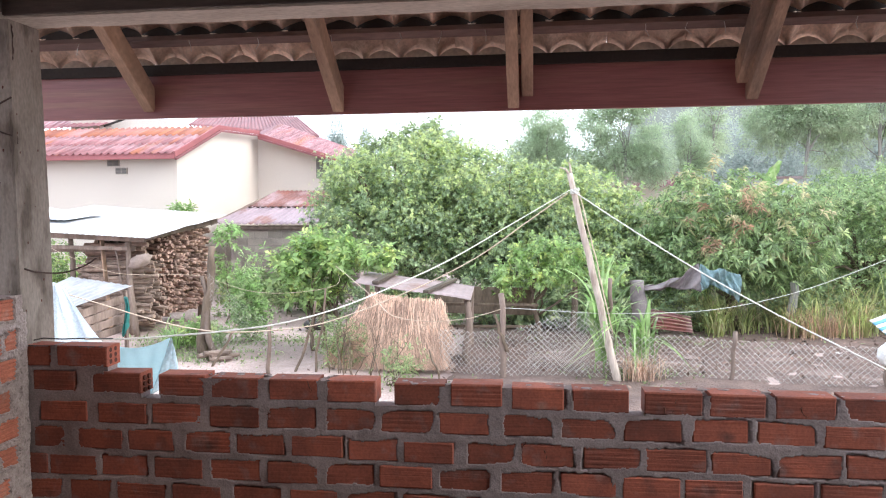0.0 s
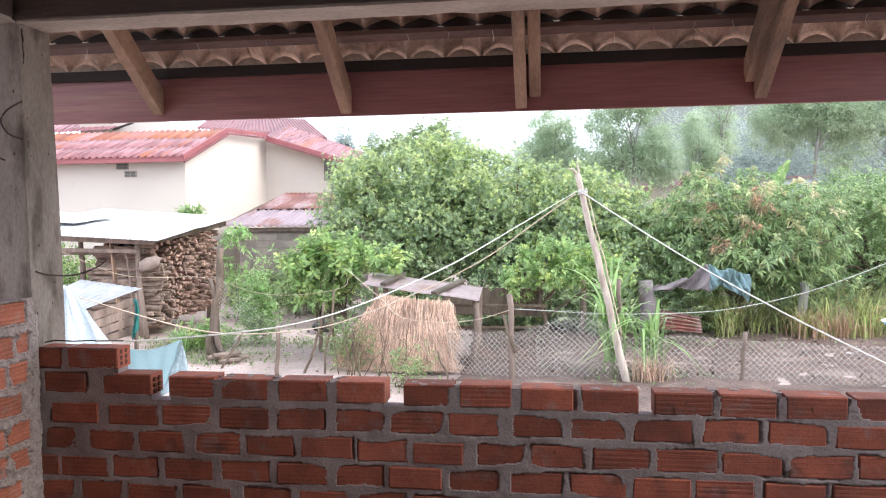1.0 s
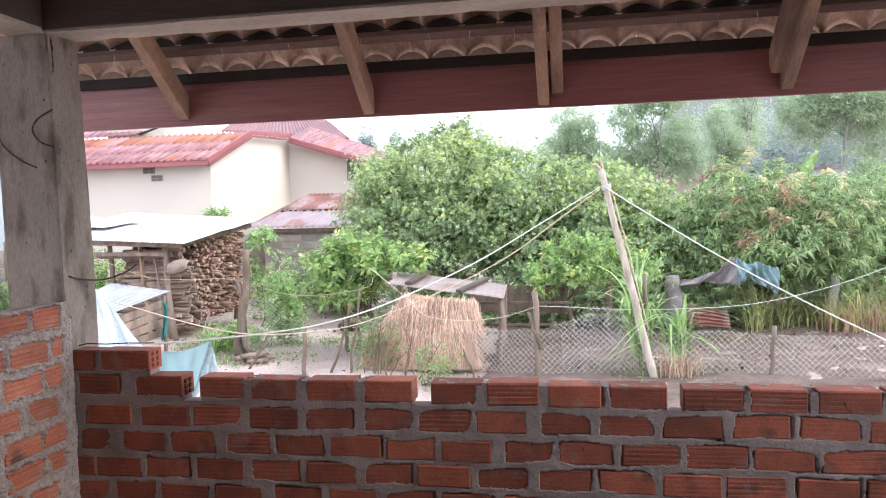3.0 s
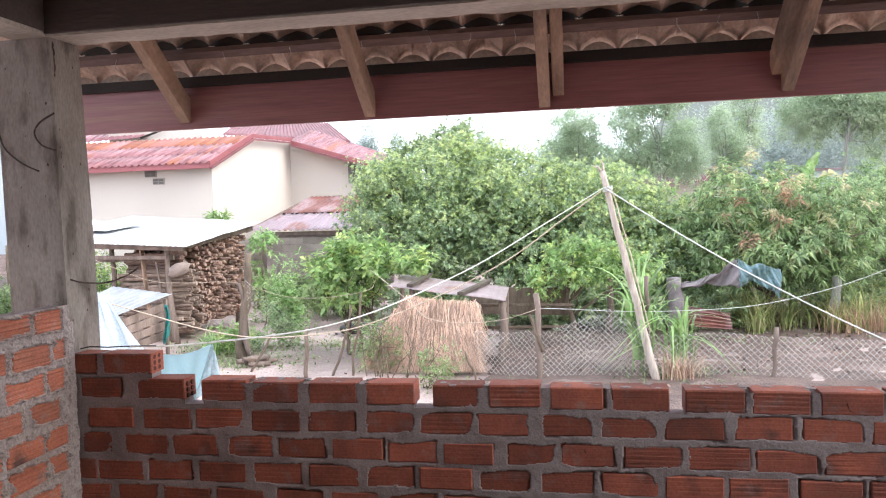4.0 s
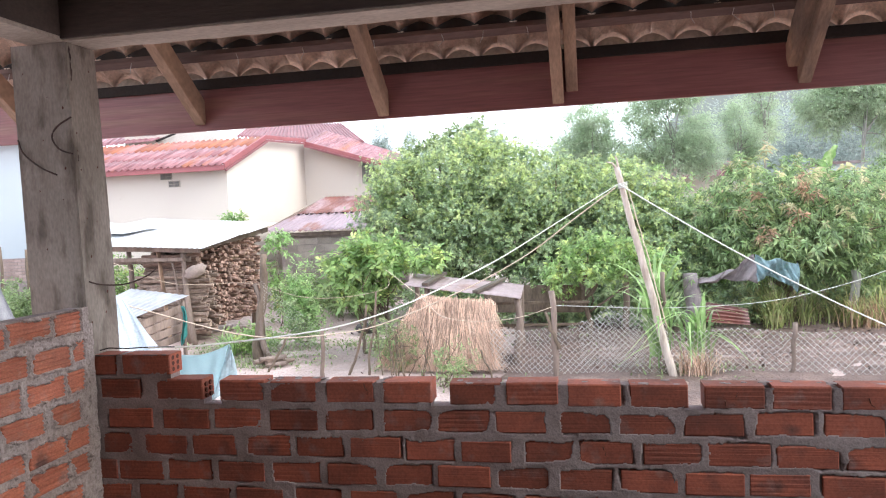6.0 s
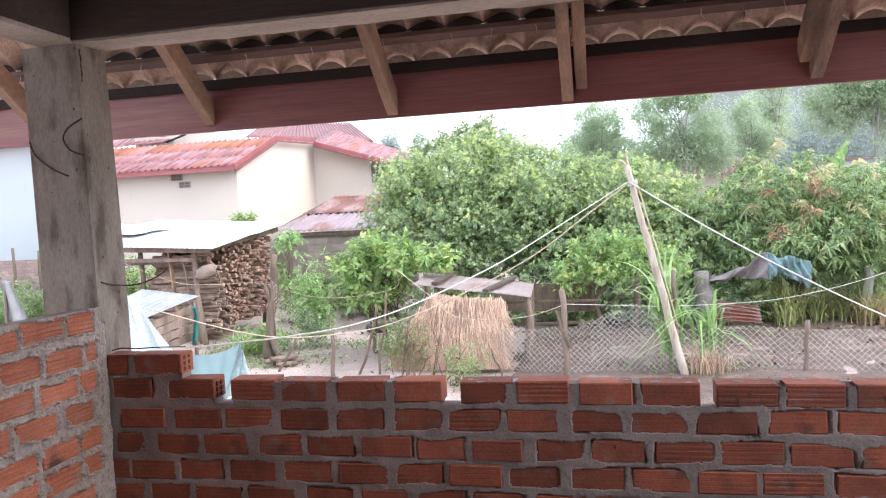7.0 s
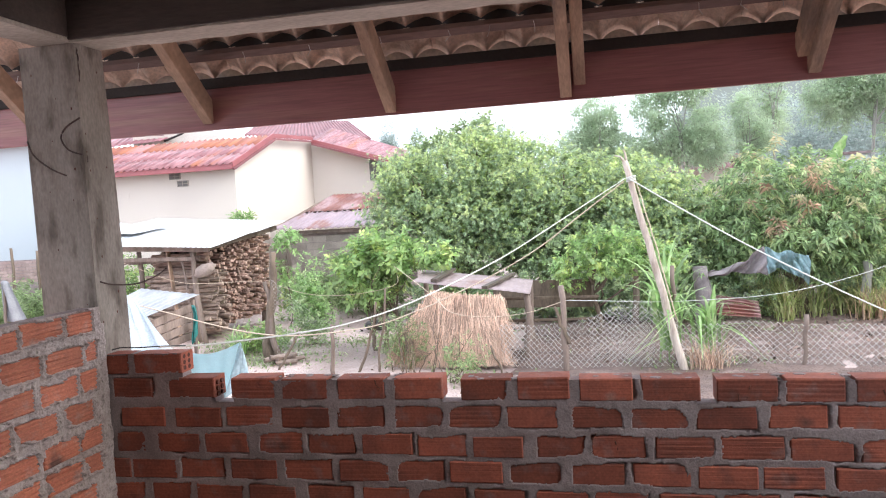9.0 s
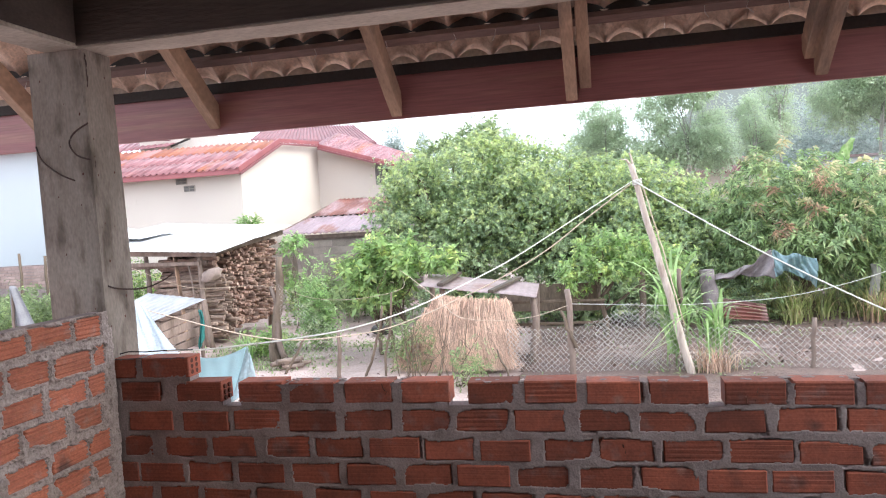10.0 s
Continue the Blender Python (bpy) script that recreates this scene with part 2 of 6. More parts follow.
def leaf_material(name, a, b, c, vary=0.45, light=0.5, rough=0.45):
    return material(name, a, b, 3.2, rough, 9, 0.0, c=c, c_scale=4.2, c_edge=(0.54, 0.66), vary=vary, island=True, through_light=light)


L_ORCHARD = leaf_material("orchard_leaf", (0.4, 0.5, 0.275), (0.27, 0.37, 0.22), (0.55, 0.63, 0.29), 0.4)
L_YOUNG = leaf_material("bright_leaf", (0.36, 0.5, 0.19), (0.24, 0.38, 0.15), (0.64, 0.72, 0.27), 0.45)
L_MANGO = leaf_material("mango_leaf", (0.38, 0.5, 0.24), (0.25, 0.36, 0.18), (0.54, 0.6, 0.3), 0.5)
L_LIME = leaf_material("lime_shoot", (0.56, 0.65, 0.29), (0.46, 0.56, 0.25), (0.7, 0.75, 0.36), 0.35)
L_BLUSH = leaf_material("yellowing_leaf", (0.66, 0.6, 0.38), (0.56, 0.55, 0.3), (0.7, 0.56, 0.4), 0.35)
L_NEW = leaf_material("new_copper_leaf", (0.62, 0.44, 0.31), (0.52, 0.34, 0.24), (0.62, 0.48, 0.36))
# rain haze is mixed into the leaf colours of these farther trees
L_EUCALYPT_HAZE = leaf_material("hazed_eucalypt_leaf", (0.53, 0.63, 0.44), (0.44, 0.54, 0.38), (0.58, 0.66, 0.47), 0.22, 0.55, 0.85)
L_FAR_HAZE = leaf_material("hazed_far_leaf", (0.45, 0.52, 0.48), (0.39, 0.46, 0.43), (0.5, 0.56, 0.52), 0.1, 0.5, 0.8)
L_SHRUB = leaf_material("shrub_leaf", (0.3, 0.39, 0.18), (0.23, 0.31, 0.14), (0.42, 0.49, 0.24))
L_GRASS = leaf_material("grass_blade", (0.4, 0.5, 0.19), (0.46, 0.47, 0.22), (0.6, 0.48, 0.31))
L_CANE = leaf_material("cane_leaf", (0.38, 0.55, 0.23), (0.28, 0.44, 0.17), (0.6, 0.68, 0.4))
L_TWIG = material("bare_twig", (0.34, 0.26, 0.24), (0.27, 0.2, 0.19), 3, 0.9)

# ---- mesh tools ----
rng = np.random.default_rng(7)


def link(name, verts, faces, mat, parent=None, label="", smooth=False):
    me = bpy.data.meshes.new(name)
    me.from_pydata([tuple(map(float, v)) for v in verts], [], [tuple(map(int, f)) for f in faces])
    me.materials.append(mat)
    if smooth:
        me.shade_smooth()
    ob = new(name, me)
    ob.parent = parent
    if label:
        tagged(ob, label)
    return ob


def part(name, bm, mat, parent=None, label="", smooth=False):
    me = bpy.data.meshes.new(name)
    bmesh.ops.recalc_face_normals(bm, faces=bm.faces)
    bm.to_mesh(me)
    bm.free()
    me.materials.append(mat)
    if smooth:
        me.shade_smooth()
    ob = new(name, me)
    ob.parent = parent
    if label:
        tagged(ob, label)
    return ob


def thing(name, label, category, group="", kind="", at=(0, 0, 0)):
    ob = new(name)
    ob.empty_display_size = 0.1
    ob.location = at
    return tagged(ob, label, category, group, kind)


def soup(name, verts, counts_faces, mat, parent=None, label="", smooth=False):
    """A large mesh from arrays: verts (n, 3) and faces (m, k) of one size."""
    verts, faces = np.asarray(verts, np.float32), np.asarray(counts_faces, np.int32)
    me = bpy.data.meshes.new(name)
    k = faces.shape[1]
    me.vertices.add(len(verts))
    me.vertices.foreach_set("co", verts.ravel())
    me.loops.add(faces.size)
    me.loops.foreach_set("vertex_index", faces.ravel())
    me.polygons.add(len(faces))
    me.polygons.foreach_set("loop_start", np.arange(len(faces), dtype=np.int32) * k)
    me.update(calc_edges=True)
    me.materials.append(mat)
    if smooth:
        me.shade_smooth()
    ob = new(name, me)
    ob.parent = parent
    if label:
        tagged(ob, label)
    return ob


def box(bm, lo, hi, bevel=0.0, m=None):
    c, s = (Vector(lo) + Vector(hi)) / 2, Vector(hi) - Vector(lo)
    r = bmesh.ops.create_cube(bm, size=1, matrix=(m or Matrix()) @ Matrix.Translation(c) @ Matrix.Diagonal((*s, 1)))
    if bevel:
        es = list({e for v in r["verts"] for e in v.link_edges})
        bmesh.ops.bevel(bm, geom=es, offset=bevel, segments=2, affect="EDGES", profile=0.6)


def bar(bm, a, b, w, h, bevel=0.004, twist=0.0):
    """A squared timber from a to b, w wide and h high."""
    a, b = Vector(a), Vector(b)
    q = (b - a).to_track_quat("Y", "Z").to_matrix().to_4x4()
    m = Matrix.Translation((a + b) / 2) @ q @ Matrix.Rotation(twist, 4, "Y")
    n = (b - a).length
    box(bm, (-w / 2, -n / 2, -h / 2), (w / 2, n / 2, h / 2), bevel, m)


def tube_arrays(path, radii, sides=8):
    """Verts and quads of a round tube along a path, closed at both ends by a small ring."""
    p = np.asarray(path, float)
    r = np.broadcast_to(np.asarray(radii, float), (len(p),))
    d = np.gradient(p, axis=0)
    d /= np.linalg.norm(d, axis=1, keepdims=True) + 1e-9
    up = np.where(np.abs(d[:, 2:3]) > 0.9, [[1.0, 0, 0]], [[0, 0, 1.0]])
    u = np.cross(d, up)
    u /= np.linalg.norm(u, axis=1, keepdims=True) + 1e-9
    v = np.cross(d, u)
    a = np.linspace(0, 2 * np.pi, sides, endpoint=False)
    ring = p[:, None] + r[:, None, None] * (np.cos(a)[None, :, None] * u[:, None] + np.sin(a)[None, :, None] * v[:, None])
    ends = [p[:1, None] + 0 * ring[:1], ring, p[-1:, None] + 0 * ring[:1]]
    verts = np.concatenate(ends).reshape(-1, 3)
    n = len(p) + 2
    i, j = np.meshgrid(np.arange(n - 1), np.arange(sides), indexing="ij")
    k = (j + 1) % sides
    quads = np.stack([i * sides + j, i * sides + k, (i + 1) * sides + k, (i + 1) * sides + j], -1).reshape(-1, 4)
    return verts, quads


def tubes(name, paths, mat, parent=None, label="", sides=8, smooth=True):
    """Round bars joined into one mesh; paths: (points, radii)."""
    vs, fs, n = [], [], 0
    for pts, r in paths:
        v, f = tube_arrays(pts, r, sides)
        vs.append(v)
        fs.append(f + n)
        n += len(v)
    return soup(name, np.concatenate(vs), np.concatenate(fs), mat, parent, label, smooth)


def wobble(a, b, n=8, amount=0.02, seed=0):
    """A crooked line from a to b."""
    g = np.random.default_rng(seed)
    s = np.linspace(0, 1, n)[:, None]
    off = np.cumsum(g.normal(0, amount, (n, 3)), axis=0)
    off -= s * off[-1] + (1 - s) * off[0]
    return np.array(a) * (1 - s) + np.array(b) * s + off


def sag(a, b, drop, n=24):
    """A rope hung from a to b."""
    s = np.linspace(0, 1, n)[:, None]
    p = np.array(a) * (1 - s) + np.array(b) * s
    p[:, 2] -= (4 * drop * s * (1 - s))[:, 0]
    return p


def sheet(name, corners, waves, amp, mat, parent=None, label="", thick=0.004, rows=6, wobble_amp=0.0, seed=0, ribbed=0.0):
    """A corrugated sheet over four corners (low left, low right, high right, high left), the waves running from low to high."""
    g = np.random.default_rng(seed)
    c = np.array(corners, float)
    nu, nv = int(waves * (12 if ribbed > 1 else 8)) + 1, rows
    u, v = np.meshgrid(np.linspace(0, 1, nu), np.linspace(0, 1, nv))
    p = ((1 - u) * (1 - v))[..., None] * c[0] + (u * (1 - v))[..., None] * c[1] + (u * v)[..., None] * c[2] + ((1 - u) * v)[..., None] * c[3]
    nrm = np.cross(c[1] - c[0], c[3] - c[0])
    nrm /= np.linalg.norm(nrm)
    if nrm[2] < 0:
        nrm = -nrm
    h = amp * np.cos(u * waves * 2 * np.pi) + wobble_amp * g.normal(0, 1, (nv, 1)) * np.sin(u * np.pi * 3 + g.uniform(0, 6))
    if ribbed:
        h += amp * (2 * np.abs(np.cos(u * waves * np.pi)) ** ribbed - 1) - amp * np.cos(u * waves * 2 * np.pi)
    top = p + nrm * h[..., None]
    low = top - nrm * thick
    verts = np.concatenate([top.reshape(-1, 3), low.reshape(-1, 3)])
    n = nu * nv
    i, j = np.meshgrid(np.arange(nv - 1), np.arange(nu - 1), indexing="ij")
    q = np.stack([i * nu + j, i * nu + j + 1, (i + 1) * nu + j + 1, (i + 1) * nu + j], -1).reshape(-1, 4)
    rim = []
    for k in range(nu - 1):
        rim += [(k, n + k, n + k + 1, k + 1), ((nv - 1) * nu + k + 1, n + (nv - 1) * nu + k + 1, n + (nv - 1) * nu + k, (nv - 1) * nu + k)]
    for k in range(nv - 1):
        rim += [((k + 1) * nu, n + (k + 1) * nu, n + k * nu, k * nu), (k * nu + nu - 1, n + k * nu + nu - 1, n + (k + 1) * nu + nu - 1, (k + 1) * nu + nu - 1)]
    return soup(name, verts, np.concatenate([q, q[:, ::-1] + n, np.array(rim)]), mat, parent, label, True)


def cloth(name, fn, nu, nv, mat, parent=None, label="", thick=0.004):
    """A draped sheet from a function of (u, v) that gives points; it has a thickness."""
    u, v = np.meshgrid(np.linspace(0, 1, nu), np.linspace(0, 1, nv))
    p = fn(u, v)
    i, j = np.meshgrid(np.arange(nv - 1), np.arange(nu - 1), indexing="ij")
    q = np.stack([i * nu + j, i * nu + j + 1, (i + 1) * nu + j + 1, (i + 1) * nu + j], -1).reshape(-1, 4)
    ob = soup(name, p.reshape(-1, 3), q, mat, parent, label, True)
    mod = ob.modifiers.new("thickness", "SOLIDIFY")
    mod.thickness = thick
    return ob


# ---- plants ----
def leaf_arrays(at, way, size, wide=0.42, g=rng, droop=0.3, face=None):
    """Folded leaves at the points, pointing along way; face: the way their upper sides look."""
    n = len(at)
    way = way / (np.linalg.norm(way, axis=1, keepdims=True) + 1e-9)
    side = np.cross(way, np.array([0, -0.35, 1.0]) + 0.45 * g.normal(0, 1, (n, 3)) if face is None else face + 0.25 * g.normal(0, 1, (n, 3)))
    side /= np.linalg.norm(side, axis=1, keepdims=True) + 1e-9
    nrm = np.cross(way, side)
    size = np.broadcast_to(np.asarray(size, float), (n,))[:, None] * g.uniform(0.65, 1.25, (n, 1))
    mid = at + way * size * 0.45 - nrm * size * 0.08
    tip = at + way * size + np.array([0, 0, -1.0]) * size * droop * g.uniform(0.2, 1, (n, 1))
    v = np.stack([at, mid + side * size * wide * 0.5 + nrm * size * 0.1, tip, mid - side * size * wide * 0.5 + nrm * size * 0.1], 1).reshape(-1, 3)
    b = np.arange(n)[:, None] * 4
    f = np.concatenate([b + [[0, 1, 2]], b + [[0, 2, 3]]], 0)
    return v, f


def rosettes(tips, axis, per, size, wide, g, droop=0.3, flat=0.45):
    """Shoots at the tips: whorls of leaves that spread from each axis."""
    n = len(tips)
    axis = axis / (np.linalg.norm(axis, axis=1, keepdims=True) + 1e-9)
    u = np.cross(axis, g.normal(0, 1, (n, 3)))
    u /= np.linalg.norm(u, axis=1, keepdims=True) + 1e-9
    v = np.cross(axis, u)
    a = np.linspace(0, 4 * np.pi, per, endpoint=False)[None, :, None] + g.normal(0, 0.3, (n, per, 1))
    rise = flat * np.linspace(0.1, 1.9, per)[None, :, None] * g.uniform(0.6, 1.4, (n, per, 1))
    way = (np.cos(a) * u[:, None] + np.sin(a) * v[:, None] + rise * axis[:, None]).reshape(-1, 3)
    big = np.repeat(size * g.uniform(0.75, 1.25, n), per)
    at = (tips[:, None] + axis[:, None] * size * 0.35 * np.linspace(-1, 0.4, per)[None, :, None]).reshape(-1, 3)
    return leaf_arrays(at, way, big, wide, g, droop, np.repeat(axis, per, 0))


def crown_points(blobs, clumps, per, spread, g, shell=0.55):
    """Leaf points gathered in clumps near the skin of several ellipsoids (x, y, z, rx, ry, rz); and each one's way outward."""
    b = np.array(blobs, float)
    vol = b[:, 3] * b[:, 4] * b[:, 5]
    pick = g.choice(len(b), clumps, p=(vol ** 0.7) / (vol ** 0.7).sum())
    d = g.normal(0, 1, (clumps, 3))
    d /= np.linalg.norm(d, axis=1, keepdims=True)
    rad = shell + (1.08 - shell) * g.uniform(0, 1, (clumps, 1)) ** 0.6
    rad = np.where(g.uniform(0, 1, rad.shape) < 0.2, g.uniform(0.25, 0.7, rad.shape), rad)
    c = b[pick, :3] + d * b[pick, 3:] * rad
    sz = spread * g.uniform(0.5, 1.3, (clumps, 1, 1))
    off = g.normal(0, 1, (clumps, per, 3)) * sz * [1, 1, 0.75]
    pts = (c[:, None] + off).reshape(-1, 3)
    way = (d[:, None] * 0.8 + off / (sz + 1e-6) * 0.6 + g.normal(0, 0.5, off.shape)).reshape(-1, 3)
    return pts, way, c


def tree(name, label, base, blobs, mat, bark, clumps=300, per=40, spread=0.22, leaf=0.1, trunk=0.1, wide=0.42, droop=0.3, seed=1, shell=0.55, limbs=14,
         extra=None, category="tree", group="", stems=1, low=None, rose=0, fork_at=0.55, growth=None):
    """A tree: tapered stems and limbs that reach the clumps, and a crown of folded leaves."""
    g = np.random.default_rng(seed)
    root = thing(name, label, category, group, at=base)
    base = np.array(base, float)
    pts, way, cl = crown_points([(x - base[0], y - base[1], z - base[2], *r) for x, y, z, *r in blobs], clumps, per // max(rose, 1), spread, g, shell)
    if low is not None:
        keep = pts[:, 2] > low - base[2]
        pts, way = pts[keep], way[keep]
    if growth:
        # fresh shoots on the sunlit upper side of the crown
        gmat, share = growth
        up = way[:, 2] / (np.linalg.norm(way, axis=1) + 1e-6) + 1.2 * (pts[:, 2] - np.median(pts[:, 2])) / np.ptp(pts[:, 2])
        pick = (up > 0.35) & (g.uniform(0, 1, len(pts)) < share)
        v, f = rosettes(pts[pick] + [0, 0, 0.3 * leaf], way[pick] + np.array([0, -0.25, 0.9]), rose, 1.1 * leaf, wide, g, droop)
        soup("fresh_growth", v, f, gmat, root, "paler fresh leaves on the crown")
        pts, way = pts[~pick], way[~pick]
    if rose:
        v, f = rosettes(pts, way + np.array([0, -0.25, 0.9]), rose, leaf, wide, g, droop)
    else:
        v, f = leaf_arrays(pts, way, leaf, wide, g, droop)
    soup("crown", v, f, mat, root)
    mean = cl.mean(0)
    for s in range(stems):
        foot = np.array([g.uniform(-0.25, 0.25) * (stems > 1), g.uniform(-0.2, 0.2) * (stems > 1), -0.05])
        fork = foot + (mean - foot) * [0.35, 0.35, fork_at] + g.normal(0, 0.12, 3)
        stem = wobble(foot, fork, 6, 0.04, seed * 31 + s)
        trunk_ob = tubes("trunk", [(stem, np.linspace(trunk * 1.15, trunk * 0.65, 6))], bark, root, sides=7)
        for k in range(limbs):
            end = cl[g.integers(len(cl))]
            st = stem[g.integers(3, 6)]
            n = 7
            li = wobble(st, end, n, 0.06, seed * 77 + s * 50 + k)
            li[1:-1, 2] += 0.12 * np.linalg.norm(end - st) * np.sin(np.linspace(0, np.pi, n))[1:-1]
            tubes("limb", [(li, np.linspace(trunk * 0.45, trunk * 0.06, n))], bark, trunk_ob, sides=5)
    if extra:
        spots, emat, esize, ewide = extra
        for x, y, z, n_sh, r in spots:
            tips = np.array([x, y, z]) - base + g.normal(0, 1, (n_sh, 3)) * [r, r * 0.5, r * 1.2]
            v, f = rosettes(tips, g.normal(0, 0.4, (n_sh, 3)) + [0, -0.3, 0.8], 9, esize, ewide, g, 0.9)
            soup("new_shoot", v, f, emat, root, "cluster of limp coppery new leaves")
    return root


def blades(name, roots, heights, mat, parent=None, lean=0.35, width=0.012, segs=5, g=rng, label="", arch=1.0):
    """Long arched blades, tapered to a point."""
    n = len(roots)
    a = g.uniform(0, 2 * np.pi, n)
    out = np.stack([np.cos(a), np.sin(a), 0 * a], 1)
    side = np.stack([-np.sin(a), np.cos(a), 0 * a], 1)
    s = np.linspace(0, 1, segs)
    h = np.asarray(heights)[:, None]
    le = lean * g.uniform(0.3, 1.4, (n, 1))
    rise = h * (s - arch * 0.42 * le * s**3 * 1.6)
    reach = h * le * s**2
    p = roots[:, None] + out[:, None] * reach[..., None] + np.array([0, 0, 1.0]) * rise[..., None]
    w = (width * g.uniform(0.6, 1.3, (n, 1)) * (1 - s**1.6 * 0.92))[..., None]
    v = np.stack([p - side[:, None] * w, p + side[:, None] * w], 2).reshape(-1, 3)
    b = (np.arange(n) * segs * 2)[:, None] + (np.arange(segs - 1) * 2)[None]
    f = np.stack([b, b + 1, b + 3, b + 2], -1).reshape(-1, 4)
    return soup(name, v, f, mat, parent, label)


def post(name, a, b, r0, r1, mat, parent=None, seed=0, bend=0.015, label=""):
    return tubes(name, [(wobble(a, b, 8, bend, seed), np.linspace(r0, r1, 8))], mat, parent, label, 8)

# ---- ground ----
GROUND, FLOOR = -0.9, -0.12


def ground_height(x, y):
    return GROUND + 0.03 * np.sin(x * 0.9 + 1.3) * np.sin(y * 0.7) + 0.02 * np.sin(x * 2.3) * np.cos(y * 1.9 + 0.4)


def build_ground():
    gx = np.concatenate([[-700, -300, -120, -60], np.linspace(-30, 30, 241), [60, 120, 300, 700]])
    gy = np.concatenate([[-300, -100, -40], np.linspace(-12, 48, 241), [80, 150, 350, 1200]])
    x, y = np.meshgrid(gx, gy)
    z = ground_height(x, y) + 0.012 * np.random.default_rng(3).normal(0, 1, x.shape)
    n = len(gx)
    i, j = np.meshgrid(np.arange(len(gy) - 1), np.arange(n - 1), indexing="ij")
    f = np.stack([i * n + j, i * n + j + 1, (i + 1) * n + j + 1, (i + 1) * n + j], -1).reshape(-1, 4)
    ob = soup("ground", np.stack([x, y, z], -1).reshape(-1, 3), f, M_EARTH, smooth=True)
    tagged(ob, "wet brown bare earth of the yard", "ground", kind="structure")


build_ground()


def build_soil_bed():
    """The darker dug soil beyond the fence, a little proud of the yard, with a ragged edge."""
    gx, gy = np.linspace(0.9, 22, 190), np.linspace(5.5, 27, 190)
    x, y = np.meshgrid(gx, gy)
    z = ground_height(x, y) + 0.02 + 0.02 * np.array([[noise.noise((a * 2.1, b * 2.1, 4)) for a in gx] for b in gy])
    edge = np.minimum(np.minimum(x - 0.9, 22 - x), np.minimum(y - 5.5, 27 - y)) + 0.35 * np.array([[noise.noise((a * 1.3, b * 1.3, 8)) for a in gx] for b in gy])
    z -= 0.2 * np.clip(0.25 - edge, 0, 1)
    n = len(gx)
    i, j = np.meshgrid(np.arange(len(gy) - 1), np.arange(n - 1), indexing="ij")
    f = np.stack([i * n + j, i * n + j + 1, (i + 1) * n + j + 1, (i + 1) * n + j], -1).reshape(-1, 4)
    tagged(soup("soil_bed", np.stack([x, y, z], -1).reshape(-1, 3), f, M_MUD, smooth=True), "dark dug garden soil beyond the fence", "soil", kind="structure")


build_soil_bed()

# ---- the unfinished house: shell round the camera ----
BEAM_Z = 2.135


def slab(name, lo, hi, mat, label, category, bevel=0.0, kind="structure"):
    bm = bmesh.new()
    box(bm, lo, hi, bevel)
    return tagged(part(name, bm, mat), label, category, kind=kind)


# the floor is unseen; its dark colour cuts bounce onto the walls
slab("floor", (-0.2, -5.2, GROUND - 0.1), (5.2, 0.09, FLOOR), M_FLOOR, "unseen dark floor slab on a plinth", "floor")
# unseen walls; the gap between them is sized to light the room
slab("wall_east", (4.8, -5.2, FLOOR), (4.89, -2.403, 2.745), M_BRICK, "unseen red side wall that shapes the light", "wall")
slab("wall_east_2", (4.8, -2.4, FLOOR), (4.89, -0.003, 1.0), M_BRICK, "unseen low red wall added to cut light", "wall")
slab("wall_south", (0.39, -5.2, FLOOR), (4.797, -5.11, BEAM_Z - 0.003), M_BRICK, "unseen red back wall that shuts out light", "wall")


def rough_bar(name, lo, hi, mat, label, category, step=0.05, rough=0.004, seed=0, bevel=0.008):
    """A cast concrete member with slightly uneven faces and chipped arrises."""
    bm = bmesh.new()
    box(bm, lo, hi)
    size = [hi[k] - lo[k] for k in range(3)]
    for axis in range(3):
        n = int(size[axis] / step)
        for k in range(1, n):
            co = [0.0, 0.0, 0.0]
            co[axis] = lo[axis] + size[axis] * k / n
            no = [0.0, 0.0, 0.0]
            no[axis] = 1.0
            bmesh.ops.bisect_plane(bm, geom=bm.verts[:] + bm.edges[:] + bm.faces[:], plane_co=co, plane_no=no)
    bm.verts.ensure_lookup_table()
    bm.normal_update()
    for v in bm.verts:
        d = noise.noise(v.co * 9 + Vector((seed, 0, 0))) + 0.5 * noise.noise(v.co * 23)
        v.co += v.normal * d * rough
        on = sum(min(abs(v.co[k] - lo[k]), abs(v.co[k] - hi[k])) < 0.012 for k in range(3))
        if on >= 2 and noise.noise(v.co * 14 + Vector((3, seed, 1))) > 0.38:
            v.co -= v.normal * min(0.005, 1.2 * rough)
    return tagged(part(name, bm, mat), label, category, kind="structure")


column = rough_bar("column", (0.215, 0.0, FLOOR), (0.447, 0.16, BEAM_Z - 0.001), M_CONCRETE, "bare cast concrete corner column with board marks", "column", 0.045, 0.0004, 1)
for v in column.data.vertices:
    v.co.x -= 0.013 * max(0.0, (v.co.z - 1.1) / 1.03)
    if v.co.y > 0.08:
        v.co.y += 0.017 * min(1.0, max(0.0, (2.12 - v.co.z) / 0.65))
beam_front = rough_bar("beam_front", (0.426, -0.003, BEAM_Z), (5.2, 0.15, 2.62), M_BEAM, "bare cast concrete ring beam over the low brick wall", "beam", 0.09, 0.004, 4)
# added dark board: it only makes the beam's room-side face dark
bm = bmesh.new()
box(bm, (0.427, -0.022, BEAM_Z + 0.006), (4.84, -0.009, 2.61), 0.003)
part("shutter_board", bm, M_DARK_BOARD, beam_front, "added thin dark board that darkens the beam's face")
